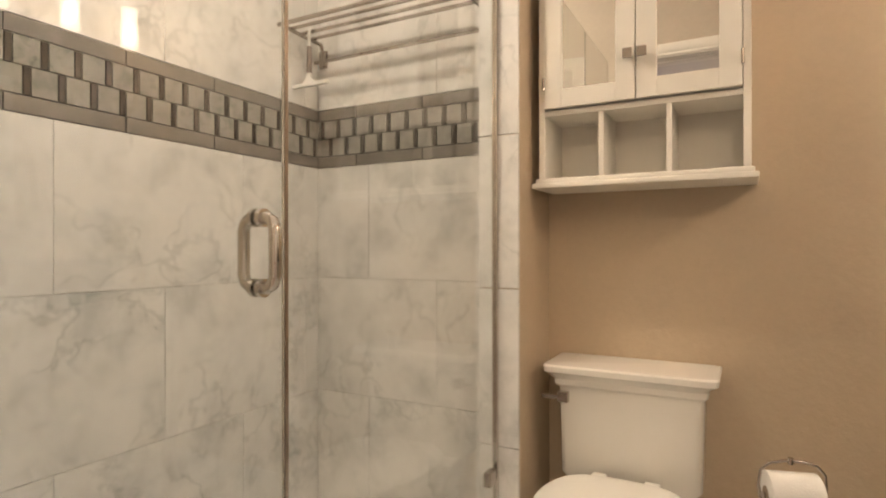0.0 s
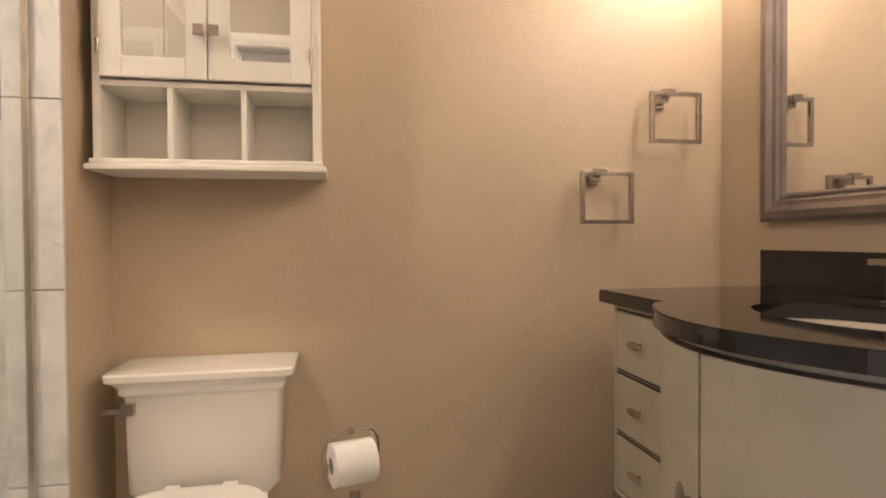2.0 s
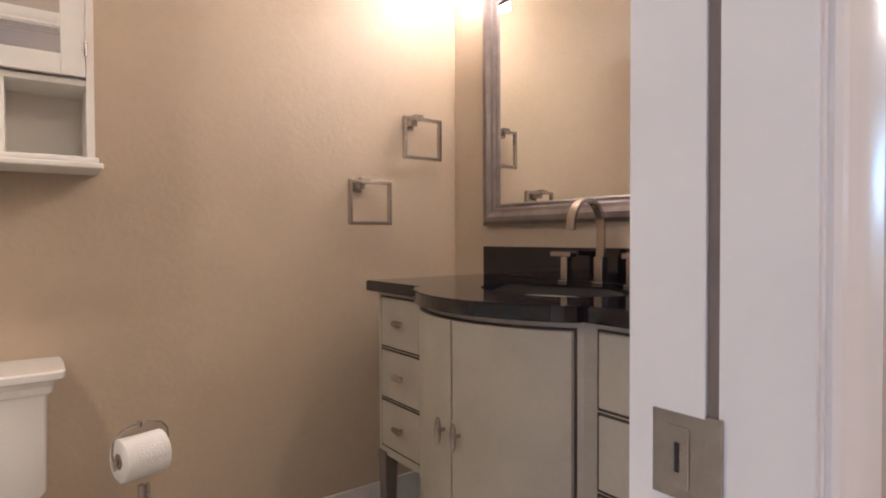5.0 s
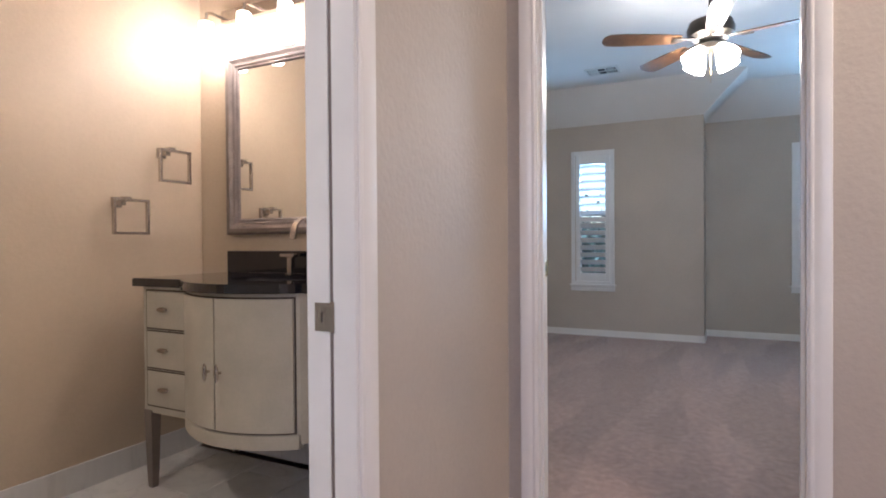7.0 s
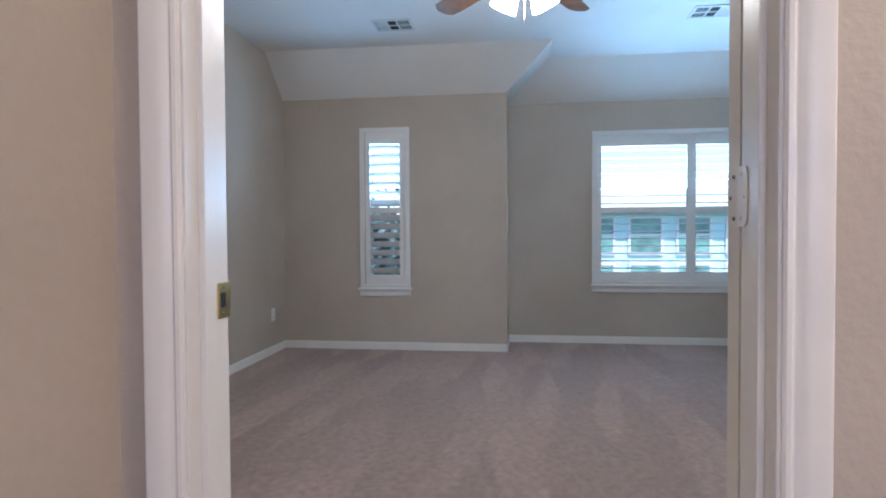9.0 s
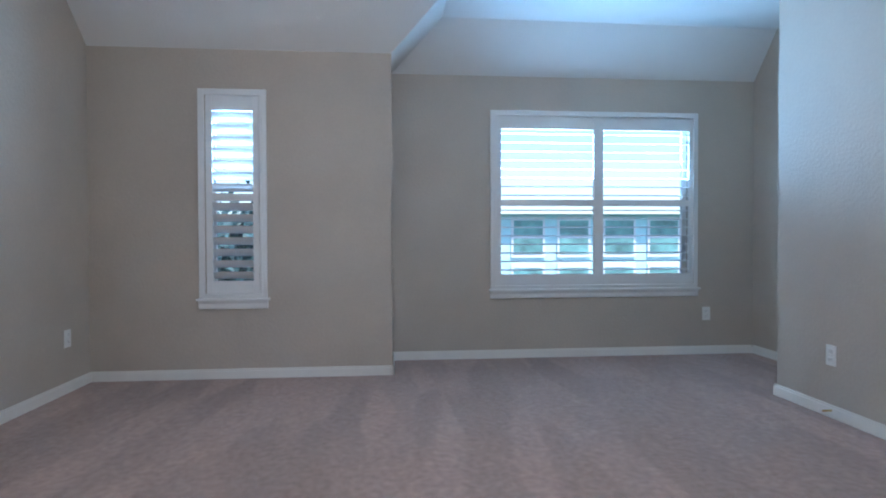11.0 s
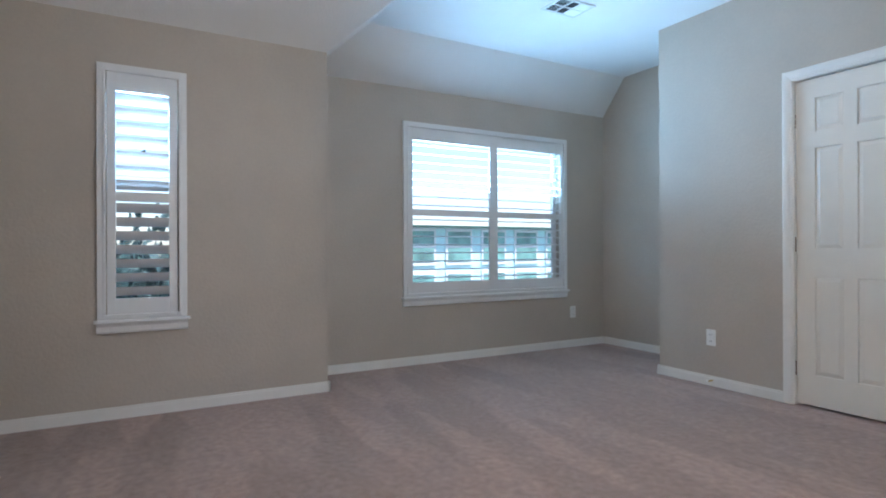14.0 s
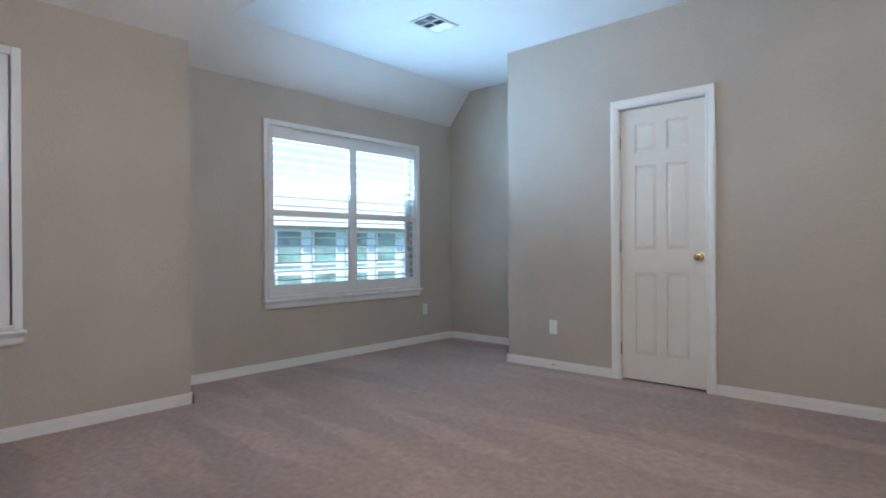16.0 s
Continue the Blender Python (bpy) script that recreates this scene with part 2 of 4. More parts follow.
def sweep(points, radius, seg=10, flat=None, closed=False, ref=(0, 0, 1)):
    """A bar of round or rectangular section along a line of points."""
    bm = bmesh.new()
    pts = [Vector(p) for p in points]
    rings, n = [], len(pts)
    ref = Vector(ref)
    for i, p in enumerate(pts):
        a, b = (pts[(i - 1) % n], pts[(i + 1) % n]) if closed else (pts[max(i - 1, 0)], pts[min(i + 1, n - 1)])
        d = (b - a).normalized()
        if flat:
            s = Vector(flat[2]).normalized()
            u = d.cross(s).normalized()
            ring = [p + s * (sx * flat[0] / 2) + u * (sy * flat[1] / 2) for sx, sy in ((-1, -1), (1, -1), (1, 1), (-1, 1))]
        else:
            s = d.cross(ref)
            if s.length < 0.05:
                s = d.cross(Vector((0, 1, 0)))
            s.normalize()
            u = d.cross(s)
            ring = [p + radius * (math.cos(q) * s + math.sin(q) * u) for q in (2 * math.pi * k / seg for k in range(seg))]
        rings.append([bm.verts.new(v) for v in ring])
    k = len(rings[0])
    for i in range(n if closed else n - 1):
        r0, r1 = rings[i], rings[(i + 1) % n]
        for j in range(k):
            bm.faces.new((r0[j], r0[(j + 1) % k], r1[(j + 1) % k], r1[j]))
    if not closed:
        bm.faces.new(rings[0][::-1])
        bm.faces.new(rings[-1])
    bmesh.ops.recalc_face_normals(bm, faces=bm.faces)
    return bm


def loft(sections):
    """Closed loops of equal length joined into a skin with caps."""
    bm = bmesh.new()
    rings = [[bm.verts.new(v) for v in s] for s in sections]
    k = len(rings[0])
    for r0, r1 in zip(rings, rings[1:]):
        for j in range(k):
            bm.faces.new((r0[j], r0[(j + 1) % k], r1[(j + 1) % k], r1[j]))
    bm.faces.new(rings[0][::-1])
    bm.faces.new(rings[-1])
    bmesh.ops.recalc_face_normals(bm, faces=bm.faces)
    return bm


def lathe(profile, centre, seg=28):
    c = Vector(centre)
    return loft([[c + Vector((r * math.cos(2 * math.pi * k / seg), r * math.sin(2 * math.pi * k / seg), z)) for k in range(seg)] for r, z in profile])


def slab(outline, z0, z1, bevel=0.0):
    """A flat piece of that outline, between two heights."""
    bm = loft([[(x, y, z0) for x, y in outline], [(x, y, z1) for x, y in outline]])
    if bevel:
        es = [e for e in bm.edges if abs(e.verts[0].co.z - e.verts[1].co.z) < 1e-6]
        bmesh.ops.bevel(bm, geom=es, offset=bevel, segments=2, affect="EDGES")
    return bm


def mesh_object(name, bm, mat, smooth=None):
    me = bpy.data.meshes.new(name)
    bm.normal_update()
    bm.to_mesh(me)
    bm.free()
    me.materials.append(mat)
    if smooth:
        me.polygons.foreach_set("use_smooth", [True] * len(me.polygons))
        me.set_sharp_from_angle(angle=radians(smooth))
    return new(name, me)


def part(name, bm, mat, parent, label="", smooth=None):
    ob = mesh_object(name, bm, mat, smooth)
    ob.parent = parent
    return tagged(ob, label)


def thing(name, label, category, group="", kind="", at=(0, 0, 0)):
    ob = new(name)
    ob.empty_display_size = 0.1
    return tagged(ob, label, category, group, kind)


def structure(name, bm, mat, label, category, smooth=None):
    return tagged(mesh_object(name, bm, mat, smooth), label, category, kind="structure")


def wall_x(x0, x1, y0, y1, z1, holes=()):
    """A wall along y between x0 and x1; holes: y0, y1, z0, z1 in order of y."""
    rows, y = [], y0
    for a, b, c, d in holes:
        rows.append((x0, x1, y, a, 0, z1))
        if c > 0:
            rows.append((x0, x1, a, b, 0, c))
        rows.append((x0, x1, a, b, d, z1))
        y = b
    rows.append((x0, x1, y, y1, 0, z1))
    return boxes(*rows)


def wall_y(y0, y1, x0, x1, z1, holes=()):
    bm = wall_x(y0, y1, x0, x1, z1, holes)
    for v in bm.verts:
        v.co.x, v.co.y = v.co.y, v.co.x
    bmesh.ops.reverse_faces(bm, faces=bm.faces)
    return bm


TOP = 2.72      # flat ceiling
LOW = 2.372     # top of the window walls

# ---- floors, walls and ceilings ----
structure("floor_bedroom", boxes((1.71, 6.75, -3.97, 1.62, -0.1, 0.0)), M_CARPET, "mauve grey cut pile carpet with vacuum marks", "floor")
structure("floor_hall", boxes((-2.2, 1.71, -2.9, -0.12, -0.1, 0.0)), M_CARPET, "mauve grey cut pile carpet of the landing", "floor")
structure("floor_bathroom", boxes((-1.24, 1.83, -0.12, 1.76, -0.1, -0.006)), M_GROUT, "pale grout bed under marble floor tiles", "floor")

structure("wall_window", wall_x(6.09, 6.24, -0.665, 1.62, LOW + 0.01, [(0.285, 0.665, 0.60, 2.02)]), M_WALL, "greige painted wall round the narrow shuttered window", "wall")
structure("wall_recess", wall_x(6.595, 6.75, -3.97, -0.515, LOW + 0.01, [(-3.255, -1.535, 0.60, 2.02)]), M_WALL, "greige painted wall of the recess round the double window", "wall")
structure("wall_recess_return", boxes((6.24, 6.595, -0.665, -0.515, 0, LOW + 0.01)), M_WALL, "short greige return wall of the window recess", "wall")
structure("wall_recess_end", boxes((5.15, 6.595, -3.97, -3.82, 0, TOP)), M_WALL, "greige end wall of the window recess", "wall")
structure("wall_closet_return", boxes((5.15, 5.30, -3.82, -3.27, 0, TOP)), M_WALL, "greige return wall beside the closet", "wall")
structure("wall_closet", wall_y(-3.27, -3.12, 1.71, 5.30, TOP, [(3.635, 4.277, 0, 2.055)]), M_WALL, "greige wall with the closet door", "wall")
# Never in view; added so no outside light leaks under the closet door.
structure("wall_closet_back", boxes((1.71, 5.15, -3.97, -3.87, 0, TOP), (1.71, 1.83, -3.87, -3.27, 0, TOP)), M_WALL, "plain unseen walls added behind the closet door to block light", "wall")
structure("wall_bedroom_north", boxes((1.83, 6.09, 1.47, 1.62, 0, TOP)), M_WALL, "plain greige bedroom side wall", "wall")
structure("wall_bedroom_door", wall_x(1.71, 1.83, -3.12, -0.12, TOP, [(-1.118, -0.222, 0, 2.053)]), M_WALL, "greige wall with the bedroom doorway", "wall")
structure("wall_vanity", boxes((1.77, 1.83, -0.12, 1.76, 0, TOP)), M_BATHWALL, "tan painted wall behind the vanity", "wall")
structure("wall_bathroom_door", wall_y(-0.12, 0.010, -2.2, 1.77, TOP, [(-0.033, 0.725, 0, 2.053)]), M_WALL, "tan painted wall with the bathroom doorway", "wall")
structure("wall_toilet", boxes((-0.14, 1.77, 1.64, 1.76, 0, TOP)), M_BATHWALL, "tan orange-peel wall behind the toilet", "wall")
structure("wall_shower_back", boxes((-1.24, -0.14, 1.652, 1.76, 0, TOP)), M_GROUT, "grouted shower back wall", "wall")
structure("wall_shower_side", boxes((-1.24, -1.127, 0.010, 1.652, 0, TOP)), M_GROUT, "grouted shower side wall", "wall")
structure("wall_stub", boxes((-0.26, -0.14, 1.37, 1.652, 0, TOP)), M_BATHWALL, "short tan wall between shower and toilet", "wall")
# West wall's opening is made up to hold the landing fill lamp.
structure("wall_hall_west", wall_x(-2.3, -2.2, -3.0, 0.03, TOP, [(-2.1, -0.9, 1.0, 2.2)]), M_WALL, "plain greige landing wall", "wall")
structure("wall_hall_south", boxes((-2.2, 1.71, -3.0, -2.9, 0, TOP)), M_WALL, "plain greige landing wall", "wall")

structure("ceiling_hall", boxes((-2.3, 1.765, -3.0, -0.035, TOP, TOP + 0.1)), M_CEIL, "white textured landing ceiling", "ceiling")
structure("ceiling_bathroom", boxes((-1.24, 1.80, -0.035, 1.76, TOP, TOP + 0.1)), M_CEIL, "white bathroom ceiling", "ceiling")


def bedroom_ceiling():
    """Flat middle with slopes down to the two window walls and a hip between."""
    bm = bmesh.new()

    def face(*pts):
        bm.faces.new([bm.verts.new(p) for p in pts])

    T, L = TOP, LOW
    a, b = (5.71, 1.47, T), (6.09, 1.47, L)
    c, d = (6.09, -0.665, L), (5.75, -1.06, T)
    e, f = (6.27, -1.06, T), (6.595, -0.665, L)
    g, h = (6.30, -3.82, T), (6.595, -3.82, L)
    face((1.78, 1.47, T), (1.78, -3.97, T), (5.75, -3.97, T), d, a)
    face(d, (5.75, -3.97, T), (6.30, -3.97, T), g, e)
    face(a, d, c, b)
    face(d, e, f, c)
    face(e, g, h, f)
    bmesh.ops.remove_doubles(bm, verts=bm.verts, dist=1e-5)
    ext = bmesh.ops.extrude_face_region(bm, geom=list(bm.faces))
    for v in [q for q in ext["geom"] if isinstance(q, bmesh.types.BMVert)]:
        v.co.z += 0.12
    bmesh.ops.recalc_face_normals(bm, faces=bm.faces)
    return bm


structure("ceiling_bedroom", bedroom_ceiling(), M_CEIL, "white textured vaulted ceiling with sloped sides", "ceiling")
# Unseen; the west overhang is added to keep sun out of the landing.
structure("roof_slab", boxes((-3.8, 6.9, -4.1, 1.9, TOP + 0.125, TOP + 0.22)), M_ROOF, "plain unseen roof slab closing the building, overhang added against sun", "roof")


def baseboard(rows, h=0.072):
    """Boards with an eased top: x0, x1, y0, y1 each."""
    bm = bmesh.new()
    for r in rows:
        box(bm, *r, 0.0, h * 0.78, 0)
        x0, x1, y0, y1 = r
        tx, ty = (0.004, 0) if x1 - x0 < y1 - y0 else (0, 0.004)
        box(bm, x0 + tx, x1 - tx, y0 + ty, y1 - ty, h * 0.78, h, 0.002)
    return bm


structure("baseboard_bedroom", baseboard([
    (6.075, 6.09, -0.68, 1.47), (6.075, 6.58, -0.68, -0.665), (6.58, 6.595, -3.805, -0.665), (5.30, 6.58, -3.82, -3.805),
    (5.30, 5.315, -3.805, -3.105), (4.334, 5.30, -3.12, -3.105), (1.83, 3.577, -3.12, -3.105), (1.83, 6.075, 1.455, 1.47),
    (1.83, 1.845, -0.171, 1.455), (1.83, 1.845, -3.105, -1.169)]), M_TRIM, "white painted wooden baseboard", "baseboard")
structure("baseboard_hall", baseboard([(0.776, 1.695, -0.135, -0.12), (1.695, 1.71, -0.171, -0.12), (1.695, 1.71, -2.9, -1.169),
                                       (-2.2, -0.084, -0.135, -0.12)]), M_TRIM, "white painted wooden baseboard", "baseboard")


# ---- door frames ----
CASING = [(0.0, 0.0), (0.0, 0.007), (0.004, 0.0105), (0.010, 0.0115), (0.0135, 0.0095), (0.017, 0.0100), (0.022, 0.0135),
          (0.034, 0.0165), (0.052, 0.0180), (0.058, 0.0175), (0.0615, 0.0145), (0.062, 0.0)]


def door_frame(name, axis, face0, face1, u0, u1, top, label, stop_at, sd=0.011):
    """Jamb lining, stop and casings on both faces of a wall, for an opening u0..u1 in the wall face0..face1."""
    ob = thing(name, label, "door frame", kind="structure")

    def put(bm):
        if axis == "y":
            for v in bm.verts:
                v.co.x, v.co.y = v.co.y, v.co.x
            bmesh.ops.reverse_faces(bm, faces=bm.faces)
        return bm

    t = 0.018
    f0, f1 = face0 - 0.003, face1 + 0.003
    part("jamb", put(boxes((f0, f1, u0 - t, u0, 0, top), bevel=0.001)), M_TRIM, ob)
    part("jamb", put(boxes((f0, f1, u1, u1 + t, 0, top), bevel=0.001)), M_TRIM, ob)
    part("head_jamb", put(boxes((f0, f1, u0 - t, u1 + t, top, top + t), bevel=0.001)), M_TRIM, ob)
    s0, s1 = stop_at
    part("door_stop", put(boxes((s0, s1, u0, u0 + sd, 0, top), (s0, s1, u1 - sd, u1, 0, top), (s0, s1, u0 + sd, u1 - sd, top - sd, top), bevel=0.0015)), M_TRIM, ob)
    for f, q in ((face0, -1), (face1, 1)):
        for side in (0, 1, 2):
            r = 0.005
            if side < 2:
                us = [(u0 - r - o) if side == 0 else (u1 + r + o) for o, d in CASING]
                bm = loft([[(f + q * d, u, 0.0) for (o, d), u in zip(CASING, us)], [(f + q * d, u, top + r + o) for (o, d), u in zip(CASING, us)]])
            else:
                bm = loft([[(f + q * d, u0 - r - o, top + r + o) for o, d in CASING], [(f + q * d, u1 + r + o, top + r + o) for o, d in CASING]])
            part("casing", put(bm), M_TRIM, ob, smooth=28)
    return ob


bath_frame = door_frame("door_frame_bathroom", "y", -0.12, 0.010, -0.015, 0.707, 2.035, "white moulded casing round the bathroom doorway", (-0.1215, -0.057), 0.004)
bed_frame = door_frame("door_frame_bedroom", "x", 1.71, 1.83, -1.100, -0.24, 2.035, "white moulded casing round the bedroom doorway", (1.743, 1.773))
closet_frame = door_frame("door_frame_closet", "y", -3.27, -3.12, 3.646, 4.265, 2.045, "white moulded casing round the closet door", (-3.21, -3.175))

part("split_jamb", boxes((0.703, 0.7068, -0.047, 0.020, 0, 2.031), bevel=0.0015), M_TRIM, bath_frame)
# Flat dark strip stands in for the shade of a deep slot.
part("door_slot", boxes((0.7055, 0.7066, -0.0625, -0.0475, 0, 2.031)), M_LEGSLOT, bath_frame, "dark strip painting the shade inside the pocket door slot")
part("lock_plate", boxes((0.7005, 0.7034, -0.050, -0.004, 0.858, 0.926), (0.7000, 0.7030, -0.0615, -0.049, 0.855, 0.929), (0.6992, 0.7010, -0.036, -0.016, 0.868, 0.916), bevel=0.0008), M_NICKEL, bath_frame, "brushed nickel latch plate")
part("latch_slot", boxes((0.6984, 0.6993, -0.028, -0.0245, 0.880, 0.903)), M_SHADOW, bath_frame)
part("strike_plate", boxes((1.796, 1.834, -0.2435, -0.24, 0.930, 0.992), (1.832, 1.8365, -0.2435, -0.236, 0.942, 0.980), bevel=0.001), M_BRASS, bed_frame, "worn brass strike plate")
part("strike_slot", boxes((1.803, 1.818, -0.2442, -0.2436, 0.949, 0.974)), M_SHADOW, bed_frame)
for z in (0.939, 0.983):
    part("screw", rod((1.811, -0.2436, z), (1.811, -0.2450, z), 0.004, 0.003, 10), M_NICKEL, bed_frame)


# ---- doors ----
def panel_door(name, label, w, h=2.022, t=0.035):
    """A six-panel leaf, hinge edge at x = 0, running to +x, thickness along y."""
    ob = thing(name, label, "door", kind="structure")
    st, mid = w * 0.18, w * 0.12
    pw = (w - 2 * st - mid) / 2
    zs = [(0.19, 0.80), (0.97, 1.595), (1.695, 1.905)]
    cols = [(st, st + pw), (st + pw + mid, w - st)]
    bm = bmesh.new()
    rec = 0.008
    box(bm, 0, w, rec, t - rec, 0, h)
    zc = [0] + [q for z in zs for q in z] + [h]
    xc = [0, cols[0][0], cols[0][1], cols[1][0], cols[1][1], w]
    for y0, y1 in ((0, rec), (t - rec, t)):
        for i in (0, 2, 4):
            box(bm, xc[i], xc[i + 1], y0, y1, 0, h)
        for j in (0, 2, 4, 6):
            for i in (1, 3):
                box(bm, xc[i], xc[i + 1], y0, y1, zc[j], zc[j + 1])
    part("leaf", bm, M_DOOR, ob)
    for x0, x1 in cols:
        for z0, z1 in zs:
            for s in (0, 1):
                ya, yb = (rec, 0.0015) if s == 0 else (t - rec, t - 0.0015)
                e, k = 0.006, 0.028

                def loop(i, y):
                    return [(x0 + i, y, z0 + i), (x1 - i, y, z0 + i), (x1 - i, y, z1 - i), (x0 + i, y, z1 - i)]

                part("panel", loft([loop(e, ya), loop(e + 0.002, ya + (yb - ya) * 0.15), loop(k, yb)]), M_DOOR, ob)
    return ob


def hinge(parent, m, mat=M_NICKEL):
    """A butt hinge: two plates at a right angle and a knuckle."""
    h = part("hinge", rod((0, 0, -0.045), (0, 0, 0.045), 0.006, seg=12), mat, parent, "metal butt hinge", 40)
    h.matrix_parent_inverse = Matrix.Identity(4)
    h.matrix_basis = m
    return h


def knob(parent, x, z, ys, mat):
    for y, s in ys:
        prof = [(0.030, 0.0), (0.030, 0.006), (0.012, 0.010), (0.011, 0.030), (0.024, 0.038), (0.029, 0.050), (0.025, 0.062), (0.010, 0.067)]
        bm = lathe(prof, (0, 0, 0), 24)
        bmesh.ops.transform(bm, matrix=Matrix.Translation((x, y, z)) @ Matrix.Rotation(radians(-90 * s), 4, "X"), verts=bm.verts)
        part("knob", bm, mat, parent, "polished round door knob", 40)


closet_door = panel_door("door_closet", "white six-panel closet door, closed", 0.612)
knob(closet_door, 0.572, 0.92, [(0.035, 1)], M_BRASS)
closet_door.matrix_basis = pose(4.262, -3.138, 0.014) @ Matrix.Rotation(math.pi, 4, "Z")
# the turned leaf faces the room with its y = 0 side
for k in list(closet_door.children):
    if k.name.startswith("knob"):
        k.matrix_basis = Matrix.Translation((0.572, 0, 0.92)) @ Matrix.Rotation(math.pi, 4, "Z") @ Matrix.Translation((-0.572, -0.035, -0.92))
for z in (0.22, 1.0, 1.78):
    hinge(closet_door, pose(-0.004, -0.006, z))

open_door = panel_door("door_bedroom", "white six-panel bedroom door standing wide open", 0.785)
knob(open_door, 0.725, 0.92, [(0.035, 1)], M_BRASS)
open_door.matrix_basis = pose(1.857, -1.106, 0.014, 0, 0, -82)


def hinge_plate(w, h, r=0.012, t=0.0025):
    """A leaf w wide and h high in the x-z plane with two rounded corners at +x."""
    out = [(0, -h / 2), (w - r, -h / 2), (w - r * 0.3, -h / 2 + r * 0.3), (w, -h / 2 + r), (w, h / 2 - r), (w - r * 0.3, h / 2 - r * 0.3), (w - r, h / 2), (0, h / 2)]
    return loft([[(x, y, z) for x, z in out] for y in (0.0, -t)])


def painted_hinge(z):
    """Both leaves, a barrel of five knuckles and the screws, painted over with the door."""
    barrel = part("hinge_barrel", rod((1.846, -1.108, z - 0.048), (1.846, -1.108, z + 0.048), 0.0055, seg=14), M_DOOR, bed_frame, "painted-over steel hinge", 40)
    for k in range(5):
        zz = z - 0.048 + 0.0192 * k
        part("knuckle", rod((1.846, -1.108, zz + 0.0008), (1.846, -1.108, zz + 0.0184), 0.0072, seg=14), M_DOOR, barrel, smooth=40)
    turn = Matrix.Translation((1.842, -1.0995, z)) @ Matrix.Rotation(math.pi, 4, "Z")
    bm = hinge_plate(0.036, 0.094)
    bmesh.ops.transform(bm, matrix=turn, verts=bm.verts)
    part("hinge_leaf", bm, M_DOOR, bed_frame)
    for dx, dz in ((0.014, 0.034), (0.026, 0.0), (0.014, -0.034)):
        part("screw", rod((1.842 - dx, -1.0975, z + dz), (1.842 - dx, -1.0955, z + dz), 0.0042, 0.003, 10), M_DOOR, bed_frame)
    bm = hinge_plate(0.031, 0.094)
    zl = z - 0.014
    bmesh.ops.transform(bm, matrix=Matrix.Translation((0, 0.001, zl)) @ Matrix.Rotation(radians(90), 4, "Z"), verts=bm.verts)
    for v in bm.verts:
        v.co.x = -v.co.x
    bmesh.ops.recalc_face_normals(bm, faces=bm.faces)
    part("hinge_leaf", bm, M_DOOR, open_door)
    for dy, dz in ((0.012, 0.034), (0.023, 0.0), (0.012, -0.034)):
        part("screw", rod((-0.002, dy, zl + dz), (-0.0045, dy, zl + dz), 0.0042, 0.003, 10), M_NICKEL, open_door)


for z in (0.22, 1.13, 1.80):
    painted_hinge(z)


